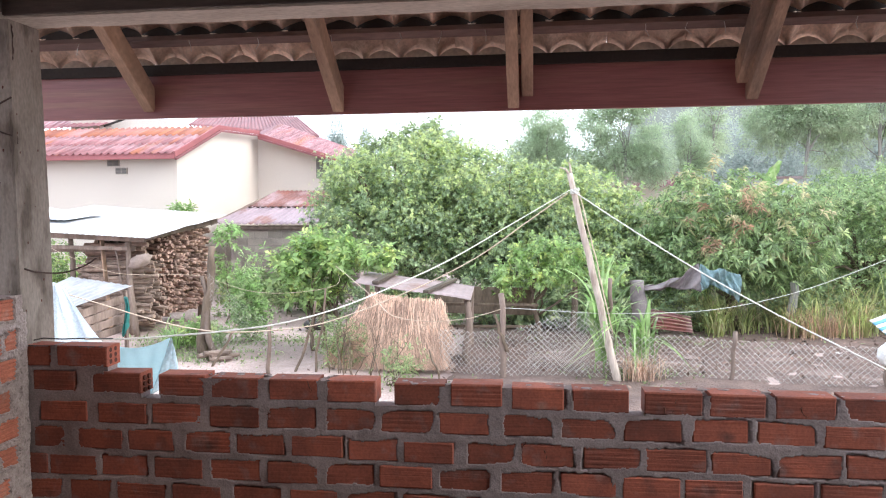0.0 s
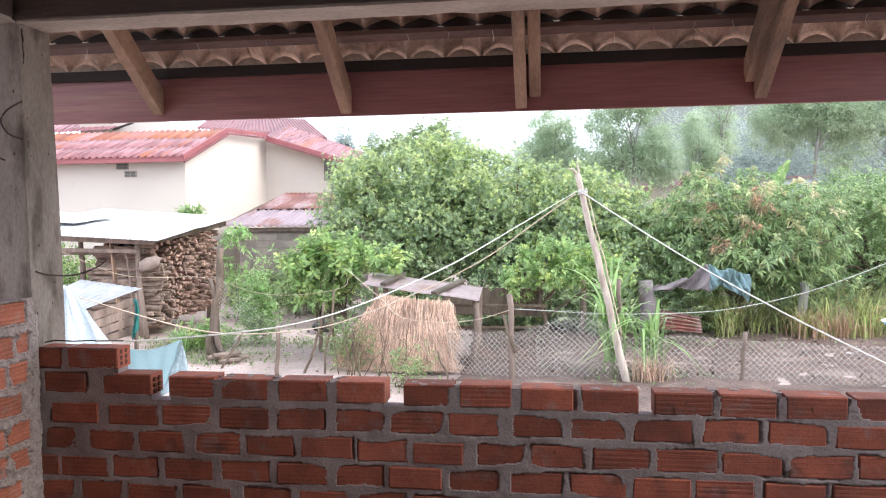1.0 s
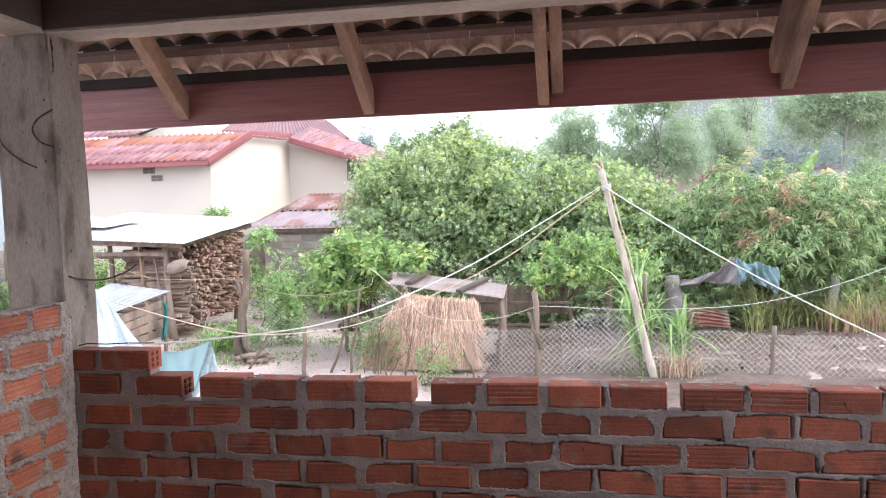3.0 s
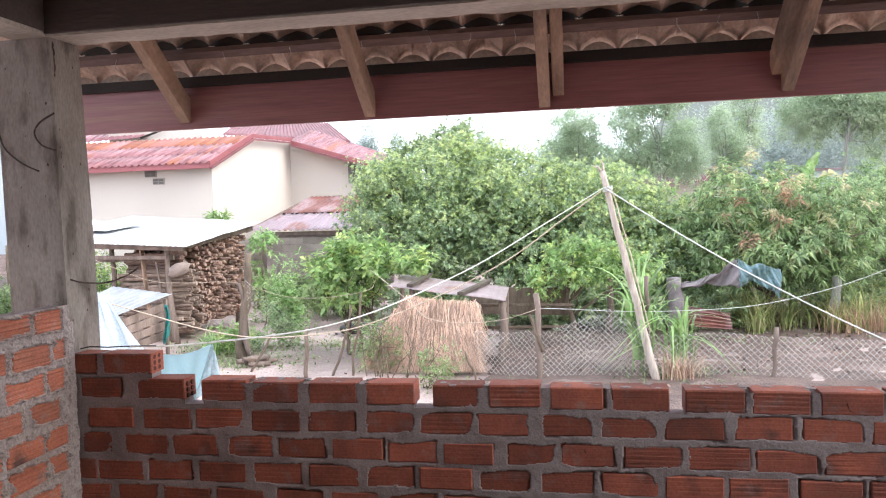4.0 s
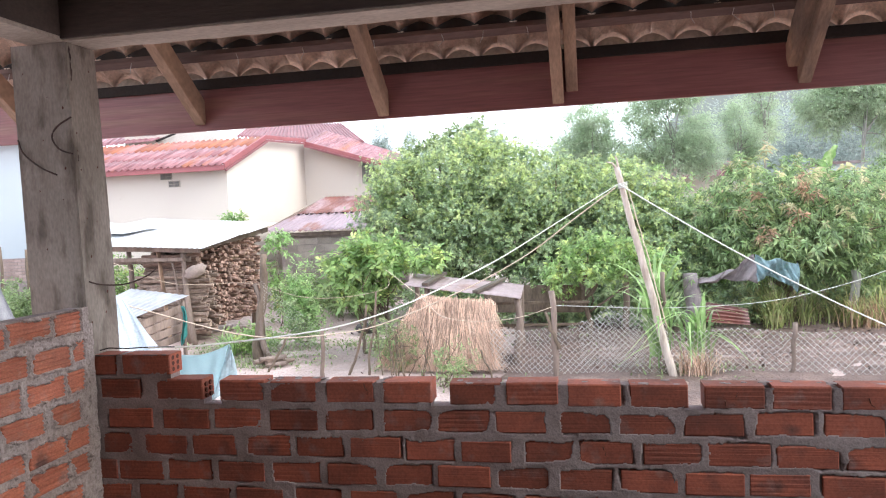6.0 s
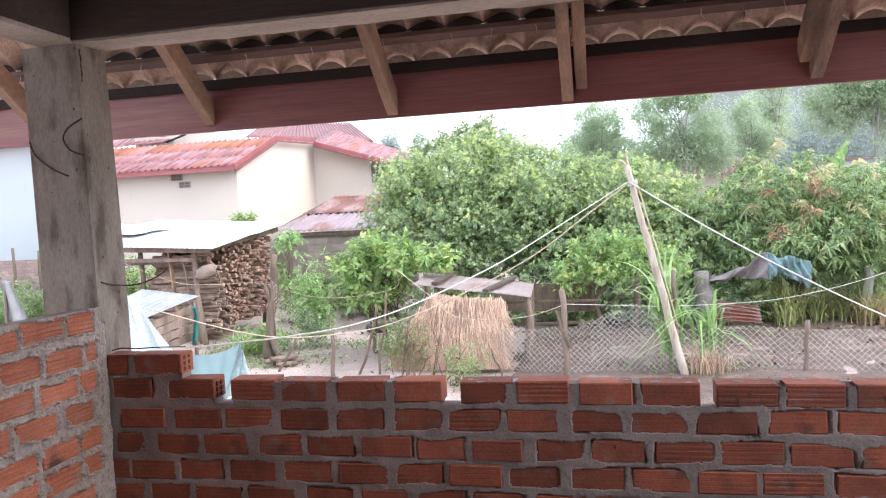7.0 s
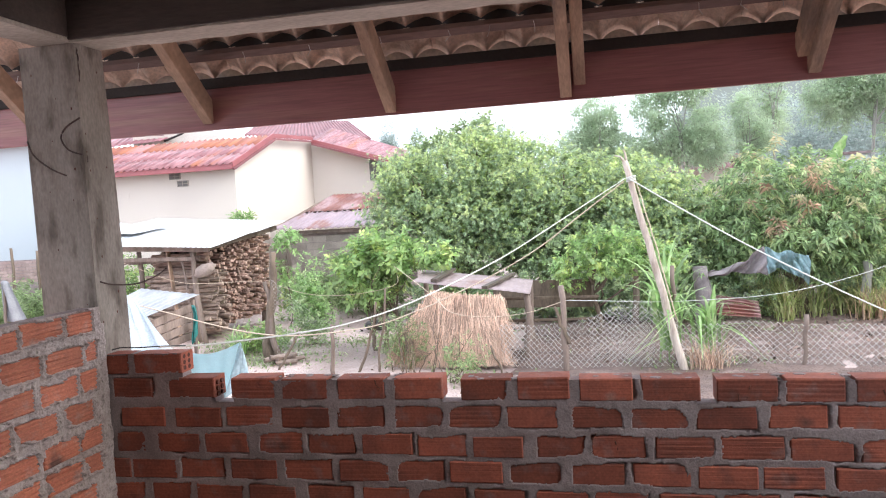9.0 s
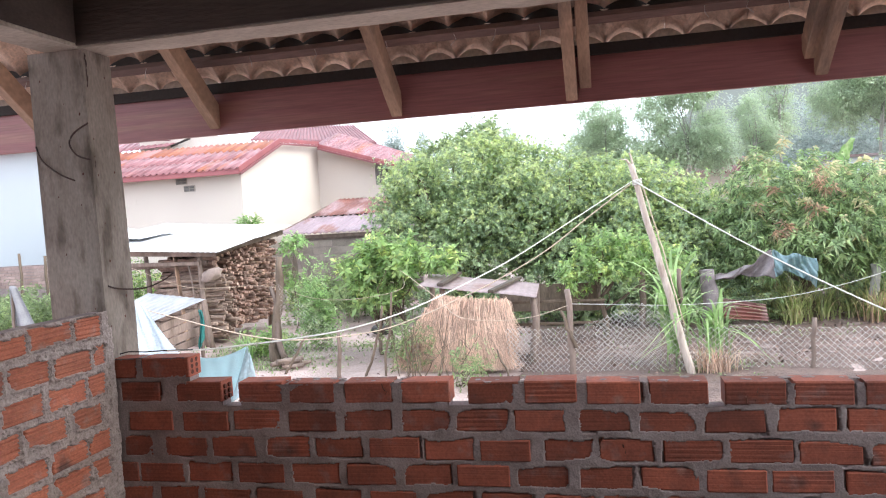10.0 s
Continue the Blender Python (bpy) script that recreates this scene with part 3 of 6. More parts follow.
beam_left = rough_bar("beam_left", (0.275, -5.2, BEAM_Z), (0.424, 0.15, 2.62), M_BEAM, "bare cast concrete ring beam along the side", "beam", 0.09, 0.004, 7)
# the same added dark board for the side beam
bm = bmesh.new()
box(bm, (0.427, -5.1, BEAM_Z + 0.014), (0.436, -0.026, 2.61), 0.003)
part("shutter_board", bm, M_DARK_BOARD, beam_left, "added thin dark board that darkens the beam's face")
slab("column_east", (4.78, 0.0, FLOOR), (4.99, 0.16, BEAM_Z - 0.002), M_CONCRETE, "bare cast concrete column", "column")
slab("column_south", (0.22, -5.4, FLOOR), (0.385, -5.202, BEAM_Z - 0.002), M_CONCRETE, "bare cast concrete column", "column")
slab("beam_south", (0.426, -5.2, BEAM_Z), (5.2, -5.06, 2.62), M_BEAM, "bare cast concrete ring beam", "beam")

# a crack and a form joint down the column, where the pour was stopped
tubes("pour_joint", [(wobble((0.4346, 0.012, 2.12), (0.4395, 0.02, 1.7), 40, 0.0016, 5), np.abs(np.sin(np.arange(40) * 1.3)) * 0.0028 + 0.0009)], M_WIRE, column, "dark vertical crack", 5)
tubes("pour_joint", [(wobble((0.4385, 0.018, 1.7), (0.443, 0.032, 1.33), 30, 0.0016, 15), np.linspace(0.0014, 0.0004, 30))], M_WIRE, column, "fine dark crack", 5)


def build_column_wear():
    """Form seam, honeycomb pits and lumps of slurry on the column."""
    g = np.random.default_rng(44)
    lean = lambda z: 0.013 * max(0.0, (z - 1.1) / 1.03)
    zz = np.linspace(0.95, 2.12, 60)
    p = np.stack([np.array([0.437 - lean(z) for z in zz]) + 0.0012 * g.normal(0, 1, 60), np.full(60, 0.0005), zz], 1)
    tubes("form_seam", [(p, np.abs(0.0022 + 0.0014 * g.normal(0, 1, 60)))], M_CONCRETE, column, "rough raised form seam", 6)
    for k in range(34):
        z = g.uniform(0.95, 2.1)
        s = g.uniform(0.0015, 0.0045)
        bm = bmesh.new()
        bmesh.ops.create_icosphere(bm, subdivisions=1, radius=1)
        front = k % 2 == 0
        x, y = (g.uniform(0.235, 0.43) - lean(z), 0.0) if front else (0.447 - lean(z), g.uniform(0.02, 0.14))
        for v in bm.verts:
            v.co = Vector((v.co.x * s * (1 if front else 0.25), v.co.y * s * (0.25 if front else 1), v.co.z * s * 1.5)) + Vector((x, y, z))
        part("pit", bm, M_HOLE if k % 3 else M_CONCRETE, column)


build_column_wear()


# ---- roof over the eave: rafters, battens, tiles, fascia ----
SLOPE = 0.75
EAVE_Y, EAVE_Z = 0.9, 2.14


def roof_z(y):
    """Height of the tiles' underside."""
    return EAVE_Z + SLOPE * (EAVE_Y - y)


def rafter(x, w, low, bottom, label):
    """A squared rafter from the fascia up over the beam; low: y of its foot; bottom: z of its lower edge there."""
    bm = bmesh.new()
    h = 0.1
    up = Vector((0, -1, SLOPE)).normalized()
    nz = Vector((0, SLOPE, 1)).normalized()
    a = Vector((x, low, bottom)) + nz * h / 2
    bar(bm, a, a + up * 2.1, w, h, 0.004)
    return tagged(part("rafter", bm, M_RAFTER), label, "rafter", "rafters under the eave", "structure")


def build_eave():
    rafter(0.465, 0.05, 0.885, 1.925, "rough sawn brown timber rafter, foot nailed to the fascia")
    rafter(1.378, 0.05, 0.885, 1.905, "rough sawn brown timber rafter, foot nailed to the fascia")
    rafter(2.172, 0.05, 0.885, 1.905, "orange-brown timber rafter doubled with a shorter one")
    rafter(2.233, 0.05, 0.875, 1.952, "short pale timber rafter beside a longer one")
    rafter(3.178, 0.05, 0.885, 1.918, "rough sawn timber rafter doubled with a wider one")
    rafter(3.134, 0.048, 0.865, 1.985, "wide grey timber rafter beside a longer one")
    rafter(4.1, 0.05, 0.885, 1.918, "rough sawn brown timber rafter, foot nailed to the fascia")
    rafter(-0.45, 0.05, 0.885, 1.918, "rough sawn brown timber rafter, foot nailed to the fascia")
    bm = bmesh.new()
    box(bm, (-2.2, 0.893, 1.897), (6.0, 0.918, 2.113), 0.003)
    fascia = tagged(part("fascia", bm, M_FASCIA), "maroon painted timber fascia board under the eave", "fascia", kind="structure")
    # black strip added for the shaded gap between board and tiles
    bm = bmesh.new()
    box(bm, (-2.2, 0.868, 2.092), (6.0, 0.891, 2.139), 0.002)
    part("tilting_fillet", bm, M_BLACK, fascia, "added black strip for the shaded gap along the board's top")
    # added translucent filler: bright half-moons in the lowest tiles' waves over the board
    xs = np.arange(-2.06, 5.5, 0.012)
    top = roof_z(0.906) - 0.003 + 0.046 * np.abs(np.cos(2 * np.pi * (xs + 2.06) / 0.331)) ** 0.85
    low = np.full(len(xs), 2.114)
    ring = [np.stack([xs, np.full(len(xs), q), z], 1) for q, z in ((0.896, low), (0.896, top), (0.906, top), (0.906, low))]
    n, i = len(xs), np.arange(len(xs) - 1)
    soup("eave_bedding", np.concatenate(ring), np.concatenate([np.stack([a * n + i, a * n + i + 1, b * n + i + 1, b * n + i], 1) for a, b in ((0, 1), (1, 2), (2, 3))]), M_FILLER, fascia, "added pale filler for the bright gaps in the tile waves")
    for k, y in enumerate((0.765, 0.45, 0.17)):
        bm = bmesh.new()
        z = roof_z(y) - 0.02
        box(bm, (-2.2, -0.02, -0.016), (6.0, 0.02, 0.016), 0.002, Matrix.Translation((0, y, z)) @ Matrix.Rotation(-math.atan(SLOPE), 4, "X"))
        batten = tagged(part("batten", bm, M_BATTEN), "dark red-brown roof batten tied with wire", "batten", "roof battens", "structure")
        if k == 0:
            # upright black strip added as the shade behind this batten
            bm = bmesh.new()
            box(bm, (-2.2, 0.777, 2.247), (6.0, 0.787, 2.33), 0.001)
            tagged(part("batten", bm, M_BLACK), "added black strip for the shade behind the eave batten", "batten", "roof battens", "structure")
            g = np.random.default_rng(12)
            for x in np.arange(-0.6, 4.0, 0.165):
                if g.uniform() < 0.45:
                    continue
                x0 = x + g.uniform(-0.02, 0.02)
                p = np.array([(x0, y + 0.012, z + 0.012), (x0, y - 0.02, z - 0.005), (x0 + g.uniform(-0.01, 0.01), y - 0.022, z - 0.03), (x0 + g.uniform(-0.02, 0.02), y - 0.03, z - 0.055)])
                tubes("tie_wire", [(p, 0.0016)], M_MESH, batten, sides=5)


build_eave()


def build_unseen_ceiling():
    """Unseen boarded ceiling over the room, one front corner left open for light."""
    bm = bmesh.new()
    box(bm, (-0.2, -5.4, 2.75), (4.95, -1.2, 2.8))
    box(bm, (-0.2, -1.198, 2.75), (OPEN_X, -0.12, 2.8))
    tagged(part("ceiling", bm, M_BATTEN), "unseen dark boarded ceiling with a corner open for light", "ceiling", kind="structure")


OPEN_X = 3.0
build_unseen_ceiling()


def build_sky_blocker():
    """Unseen overhang over the side wall, added to block sky light on the open side."""
    sheet("eave_west", [(-0.85, -5.4, 1.98), (-0.85, -0.45, 1.98), (0.27, -0.45, 2.64), (0.27, -5.4, 2.64)], 28, 0.02, M_TILE, None, thick=0.02, rows=4)
    tagged(bpy.data.objects["eave_west"], "unseen tan overhang added along the open side to block sky", "roof", kind="structure")


build_sky_blocker()


def tile_mesh(width, length, mat):
    """A two-wave clay-cement tile; x across, y up the slope; underside at its troughs z = 0."""
    nu, nv = 25, 4
    u, v = np.meshgrid(np.linspace(0, 1, nu), np.linspace(0, 1, nv))
    amp = 0.021
    z = 2.2 * amp * (np.abs(np.cos(2 * np.pi * u)) ** 0.85)
    p = np.stack([u * width, v * length, z], -1).reshape(-1, 3)
    t = p + [0, 0, 0.013]
    n = nu * nv
    i, j = np.meshgrid(np.arange(nv - 1), np.arange(nu - 1), indexing="ij")
    q = np.stack([i * nu + j, i * nu + j + 1, (i + 1) * nu + j + 1, (i + 1) * nu + j], -1).reshape(-1, 4)
    rim = []
    for k in range(nu - 1):
        rim += [(k, n + k, n + k + 1, k + 1), ((nv - 1) * nu + k + 1, n + (nv - 1) * nu + k + 1, n + (nv - 1) * nu + k, (nv - 1) * nu + k)]
    for k in range(nv - 1):
        rim += [((k + 1) * nu, n + (k + 1) * nu, n + k * nu, k * nu), (k * nu + nu - 1, n + k * nu + nu - 1, n + (k + 1) * nu + nu - 1, (k + 1) * nu + nu - 1)]
    me = bpy.data.meshes.new("roof_tile")
    me.from_pydata(np.concatenate([p, t]).tolist(), [], np.concatenate([q[:, ::-1], q + n, np.array(rim)[:, ::-1]]).tolist())
    me.materials.append(mat)
    me.shade_smooth()
    return me


def build_tiles():
    roof = thing("roof", "two-wave tan roof tiles over the eave, seen from below", "roof", kind="structure")
    low, high = tile_mesh(0.334, 0.185, M_TILE), tile_mesh(0.334, 0.42, M_TILE)
    g = np.random.default_rng(5)
    tilt = Matrix.Rotation(-math.atan(SLOPE), 4, "X") @ Matrix.Rotation(math.pi, 4, "Z")
    for row, (y, lift, me) in enumerate(((0.915, 0.0, low), (0.752, 0.0, high), (0.44, 0.03, high), (0.15, 0.045, high))):
        for k in range(23):
            ob = new("roof_tile", me)
            ob.parent = roof
            x = -2.06 + k * 0.331 + g.uniform(-0.004, 0.004)
            m = Matrix.Translation((x + 0.334, y, roof_z(y) + lift + 0.0015 * (k % 2))) @ tilt @ Matrix.Rotation(g.uniform(-0.008, 0.008), 4, "Z")
            ob.matrix_basis = m


build_tiles()

# rope courses
WHITE = [(2.713, 7.826, 1.737), (1.985, 5.17, 1.304), (1.574, 3.672, 1.062), (1.294, 2.649, 0.94), (1.09, 1.906, 0.875), (0.935, 1.343, 0.865), (0.814, 0.902, 0.892), (0.726, 0.58, 0.923), (0.66, 0.338, 0.949), (0.602, 0.129, 0.984)]
TAN = [(2.692, 7.85, 1.699), (2.116, 7.822, 1.292), (1.494, 7.792, 0.848), (0.784, 7.758, 0.469), (0.225, 7.731, 0.229), (-0.177, 7.712, 0.068), (-0.827, 7.681, -0.137), (-1.483, 7.649, -0.223), (-2.145, 7.618, -0.252), (-2.727, 7.59, -0.191), (-3.312, 7.562, -0.056), (-3.901, 7.534, 0.114), (-4.55, 7.5, 0.3)]
GUY = [(2.745, 7.852, 1.737), (3.385, 7.598, 1.291), (4.065, 7.327, 0.838), (4.7, 7.075, 0.449), (5.295, 6.838, 0.112), (5.852, 6.617, -0.177), (6.212, 6.474, -0.364), (6.95, 6.18, -0.78), (7.05, 6.14, -0.92)]
AWNING_A = [(0.526, 0.42, 0.904), (0.697, 0.6, 0.912), (0.583, 0.62, 0.648), (0.453, 0.5, 0.625)]
AWNING_B = [(0.697, 0.6, 0.912), (0.702, 0.605, 0.903), (0.691, 0.68, 0.717), (0.583, 0.62, 0.648)]
TENT = [(-4.45, 7.1, 0.496), (-4.283, 7.1, 0.402), (-3.462, 6.7, -0.26), (-4.149, 6.6, -0.512)]

# ---- neighbour's house ----
def flat_wall(name, pts, thick, mat, parent, label=""):
    """A wall panel from its outline, given a thickness away from the viewer."""
    bm = bmesh.new()
    fr = [bm.verts.new(p) for p in pts]
    f = bm.faces.new(fr)
    r = bmesh.ops.extrude_face_region(bm, geom=[f])
    n = Vector(thick)
    bmesh.ops.translate(bm, vec=n, verts=[v for v in r["geom"] if isinstance(v, bmesh.types.BMVert)])
    return part(name, bm, mat, parent, label)


def board(name, a, b, w, h, mat, parent, label=""):
    bm = bmesh.new()
    bar(bm, a, b, w, h, 0.01)
    return part(name, bm, mat, parent, label)


def build_house():
    house = thing("house", "cream rendered house with wet red corrugated roofs", "house", at=(0, 0, 0))
    X, Y0, Y1 = -7.1, 16.0, 21.7
    flat_wall("wall", [(-12, Y0, GROUND), (X, Y0, GROUND), (X, Y0, 2.99), (-12, Y0, 2.99)], (0, 0.2, 0), M_CREAM, house)
    flat_wall("wall", [(X, Y0 + 0.2, GROUND), (X, Y1, GROUND), (X, Y1, 4.1), (X, 18.16, 3.86), (X, Y0 + 0.2, 3.0)], (-0.2, 0, 0), M_CREAM, house)
    flat_wall("wall", [(X, Y1, GROUND), (-4.75, Y1, GROUND), (-4.75, Y1, 3.45), (X, Y1, 4.15)], (0, 0.2, 0), M_CREAM, house)
    flat_wall("wall", [(-4.75, Y1 + 0.2, GROUND), (-4.75, 26, GROUND), (-4.75, 26, 3.2), (-4.75, Y1 + 0.2, 3.2)], (-0.2, 0, 0), M_CREAM, house)
    flat_wall("wall", [(-12.2, 19.2, 3.3), (-9.0, 19.2, 3.3), (-9.0, 19.2, 4.3), (-12.2, 19.2, 4.9)], (0, 0.2, 0), M_CREAM, house)
    # front slope: long lapped sheets, rusted through near the ridge
    lo, hi, n = np.array((15.5, 2.99)), np.array((18.2, 3.97)), 3
    for k in range(n):
        (ya, za), (yb, zb) = lo + (hi - lo) * k / n, lo + (hi - lo) * min((k + 1.06) / n, 1.0)
        sheet("roof_course", [(-12.2, ya, za + 0.006), (-6.95, ya, za + 0.006), (-6.95, yb, zb), (-12.2, yb, zb)], 27, 0.03, M_RUST_ROOF if k == 2 else M_RED_ROOF, house, thick=0.012, rows=3, ribbed=4.0)
    board("fascia", (-12.2, 15.55, 2.92), (-6.92, 15.55, 2.92), 0.04, 0.15, M_RED_TRIM, house)
    board("bargeboard", (-6.9, 15.5, 2.96), (-6.9, 18.2, 3.94), 0.05, 0.15, M_RED_TRIM, house)
    board("bargeboard", (-6.87, 15.5, 2.84), (-6.87, 18.2, 3.82), 0.05, 0.07, M_RED_DARK, house)
    board("bargeboard", (-6.9, 18.15, 3.94), (-6.84, 21.2, 4.1), 0.05, 0.12, M_RED_TRIM, house)
    board("bargeboard", (-6.87, 18.15, 3.84), (-6.82, 21.2, 4.0), 0.05, 0.06, M_RED_DARK, house)
    board("ridge_board", (-11.0, 19.05, 4.15), (-10.3, 19.05, 4.36), 0.05, 0.06, M_BLACK, house)
    board("ridge_board", (-13.4, 19.05, 4.5), (-11.0, 19.05, 4.36), 0.05, 0.05, M_RED_DARK, house)
    sheet("roof", [(-13.6, 18.85, 4.06), (-10.95, 18.85, 4.15), (-10.5, 19.9, 4.55), (-13.6, 19.9, 4.7)], 13, 0.015, M_RED_ROOF, house, rows=4)
    # rear block with its dark hipped slope
    sheet("roof", [(-10.3, 23.2, 4.63), (-5.36, 23.2, 4.13), (-7.33, 26.5, 5.3), (-11.0, 26.5, 5.6)], 32, 0.03, M_RED_DARK, house, rows=8, ribbed=0.7)
    # small side wing falling to the right
    sheet("roof", [(-3.9, 21.15, 3.14), (-4.1, 23.3, 3.65), (-6.9, 23.3, 4.66), (-6.9, 21.15, 4.08)], 18, 0.012, M_RED_ROOF, house, rows=8, ribbed=0.7)
    board("bargeboard", (-3.9, 21.12, 3.1), (-6.85, 21.12, 4.01), 0.05, 0.13, M_RED_TRIM, house)
    board("bargeboard", (-3.92, 21.1, 3.0), (-6.85, 21.1, 3.91), 0.05, 0.06, M_RED_DARK, house)
    board("fascia", (-3.9, 21.15, 3.09), (-4.1, 23.3, 3.6), 0.05, 0.13, M_RED_DARK, house)
    # air bricks and a patch
    for x, z in ((-8.87, 2.79), (-8.64, 2.58)):
        vent = part_box("air_brick", (x - 0.17, 15.975, z - 0.085), (x + 0.17, 16.02, z + 0.085), M_BLOCK, house, "grey air brick")
        # slots are dark plates; their shade is in the colour
        for a in range(2):
            for b in range(2):
                part_box("slot", (x - 0.15 + a * 0.16, 15.968, z - 0.07 + b * 0.075), (x - 0.015 + a * 0.16, 15.974, z - 0.01 + b * 0.075), M_SLOT, vent, "dark plate for a shaded slot")
    part_box("patch", (-10.6, 15.992, 2.2), (-10.3, 16.02, 2.4), M_CREAM, house, "mended patch")
    # dark plate in place of a shaded opening
    part_box("window", (-5.05, 21.64, 2.6), (-4.55, 21.69, 3.3), M_SLOT, house, "dark plate for the shaded opening under the eave")


def part_box(name, lo, hi, mat, parent, label="", bevel=0.0):
    bm = bmesh.new()
    box(bm, lo, hi, bevel)
    return part(name, bm, mat, parent, label)


build_house()


def build_far_house():
    """The paler building seen past the column, with a low brick wall before it."""
    house = thing("house_wing", "pale blue-white rendered building behind a low brick wall", "house")
    flat_wall("wall", [(-26, 16.6, GROUND), (-12.3, 16.6, GROUND), (-12.3, 16.6, 4.05), (-26, 16.6, 4.05)], (0, 0.2, 0), M_PALEWALL, house)
    part_box("eave", (-26, 16.2, 4.05), (-12.3, 16.9, 4.15), M_RED_TRIM, house)
    low = thing("garden_wall", "low old brick garden wall", "wall")
    part_box("core", (-26, 15.1, GROUND), (-12.2, 15.18, 0.75), M_MORTAR, low)
    g = np.random.default_rng(17)
    me = brick_block(0.22, 0.07, 0.02)
    me.materials[0] = M_GARDEN_BRICK
    for r in range(7):
        for k in range(14):
            ob = new("brick", me)
            ob.parent = low
            ob.matrix_basis = pose(-15.6 + k * 0.235 + 0.11 * (r % 2), 15.085, 0.14 + r * 0.085)
    for k in range(5):
        tagged(post("stake", (-15.4 + k * 0.8, 14.6, GROUND), (-15.4 + k * 0.8, 14.6, 1.0 + 0.1 * (k % 2)), 0.04, 0.035, M_BARK, None, 70 + k), "thin dark stake before the brick wall", "stake", "garden stakes")


def brick_block(a, h, d):
    bm = bmesh.new()
    box(bm, (0, 0, 0), (a, d, h), 0.004)
    me = bpy.data.meshes.new("brick")
    bm.to_mesh(me)
    bm.free()
    me.materials.append(M_BRICK)
    return me


build_far_house()


def build_annex():
    """The block-built store with a rusted roof."""
    an = thing("store_house", "low grey cement-block store with a rusted sheet roof", "shed")
    y = 17.5
    x0, x1 = -6.3, -2.6
    part_box("wall", (x0, y + 0.01, GROUND), (x1, y + 0.15, 1.0), M_MORTAR, an)
    part_box("wall", (x0, y + 0.16, GROUND), (x0 + 0.15, y + 4, 1.0), M_BLOCK, an)
    part_box("wall_plate", (x0 - 0.2, y - 0.12, 1.0), (x1 + 0.2, y + 0.05, 1.1), M_OLDWOOD, an)
    for r in range(9):
        for k in range(9):
            x = x0 + k * 0.4 + (r % 2) * 0.2 - 0.1
            a, b = max(x, x0), min(x + 0.385, x1)
            if b - a > 0.1:
                part_box("block", (a, y - 0.004, GROUND + 0.05 + r * 0.2), (b, y + 0.05, GROUND + 0.235 + r * 0.2), M_BLOCK, an)
    sheet("roof_course", [(x0 - 0.45, y - 0.25, 1.16), (x1 + 0.4, y - 0.25, 1.13), (x1 + 0.4, y + 1.3, 1.65), (x0 + 0.02, y + 1.3, 1.66)], 26, 0.022, M_PURPLE, an, rows=8, wobble_amp=0.006, seed=4)
    sheet("roof_course", [(x0 - 0.06, y + 1.15, 1.63), (x1 + 0.4, y + 1.15, 1.62), (x1 + 0.4, y + 2.6, 2.1), (x0 + 0.5, y + 2.6, 2.15)], 25, 0.024, M_RUST, an, rows=6, wobble_amp=0.006, seed=5)
    g = np.random.default_rng(6)
    for k in range(16):
        c = x0 + 0.1 + k * 0.235 + g.normal(0, 0.02)
        part_box("nail_head", (c, y + 1.02, 1.6), (c + 0.07, y + 1.1, 1.635), M_BLACK, an)
    board("bargeboard", (x0 - 0.47, y - 0.25, 1.14), (x0 + 0.48, y + 2.6, 2.12), 0.04, 0.08, M_OLDWOOD, an)


build_annex()


# ---- firewood shed ----
STICKS = {}


def stick_mesh(length, r, mat, seed):
    key = (length, r, mat.name, seed)
    if key not in STICKS:
        g = np.random.default_rng(seed)
        x = np.linspace(-length / 2, length / 2, 4)
        p = np.stack([x, np.cumsum(g.normal(0, 0.012, 4)), np.cumsum(g.normal(0, 0.01, 4))], 1)
        v, f = tube_arrays(p, r * g.uniform(0.75, 1.15, 4), 7)
        me = bpy.data.meshes.new("stick")
        me.from_pydata(v.tolist(), [], f.tolist())
        me.materials.append(mat)
        STICKS[key] = me
    return STICKS[key]


def log_bundle(start, end, rows, mat, parent, seed, along, length, r=0.035):
    """Stacked crooked sticks; along: direction of the sticks."""
    g = np.random.default_rng(seed)
    a, b = np.array(start, float), np.array(end, float)
    width = np.linalg.norm((b - a)[:2])
    way = (b - a) / max(width, 1e-6)
    turn = math.atan2(along[1], along[0])
    n = int(width / (2.0 * r))
    rest = []
    for row in range(rows):
        for k in range(n):
            c = a + way * (k + 0.5 + 0.5 * (row % 2)) * 2 * r + [0, 0, (row + 0.5) * 1.75 * r] + g.normal(0, 0.3 * r, 3) + np.array(along) * g.normal(0, 0.08)
            me = stick_mesh(length, round(r * (0.7, 0.9, 1.1, 1.25)[g.integers(4)], 4), mat, int(g.integers(5)))
            m = Matrix.Translation(c) @ Matrix.Rotation(turn + g.normal(0, 0.11), 4, "Z") @ Matrix.Rotation(g.normal(0, 0.06), 4, "Y") @ Matrix.Rotation(g.uniform(0, 6.28), 4, "X")
            if k < 300 // rows:
                ob = new("stick", me)
                ob.parent = parent
                ob.matrix_basis = m
            else:
                rest.append((me, m))
    if rest:
        vs, fs, count = [], [], 0
        for me, m in rest:
            vs += [tuple(m @ v.co) for v in me.vertices]
            fs += [tuple(i + count for i in p.vertices) for p in me.polygons]
            count += len(me.vertices)
        heap = soup("firewood_rest", vs, fs, M_HEAP, parent, "joined rest of the firewood sticks")
        tagged(heap, kind="stuff")


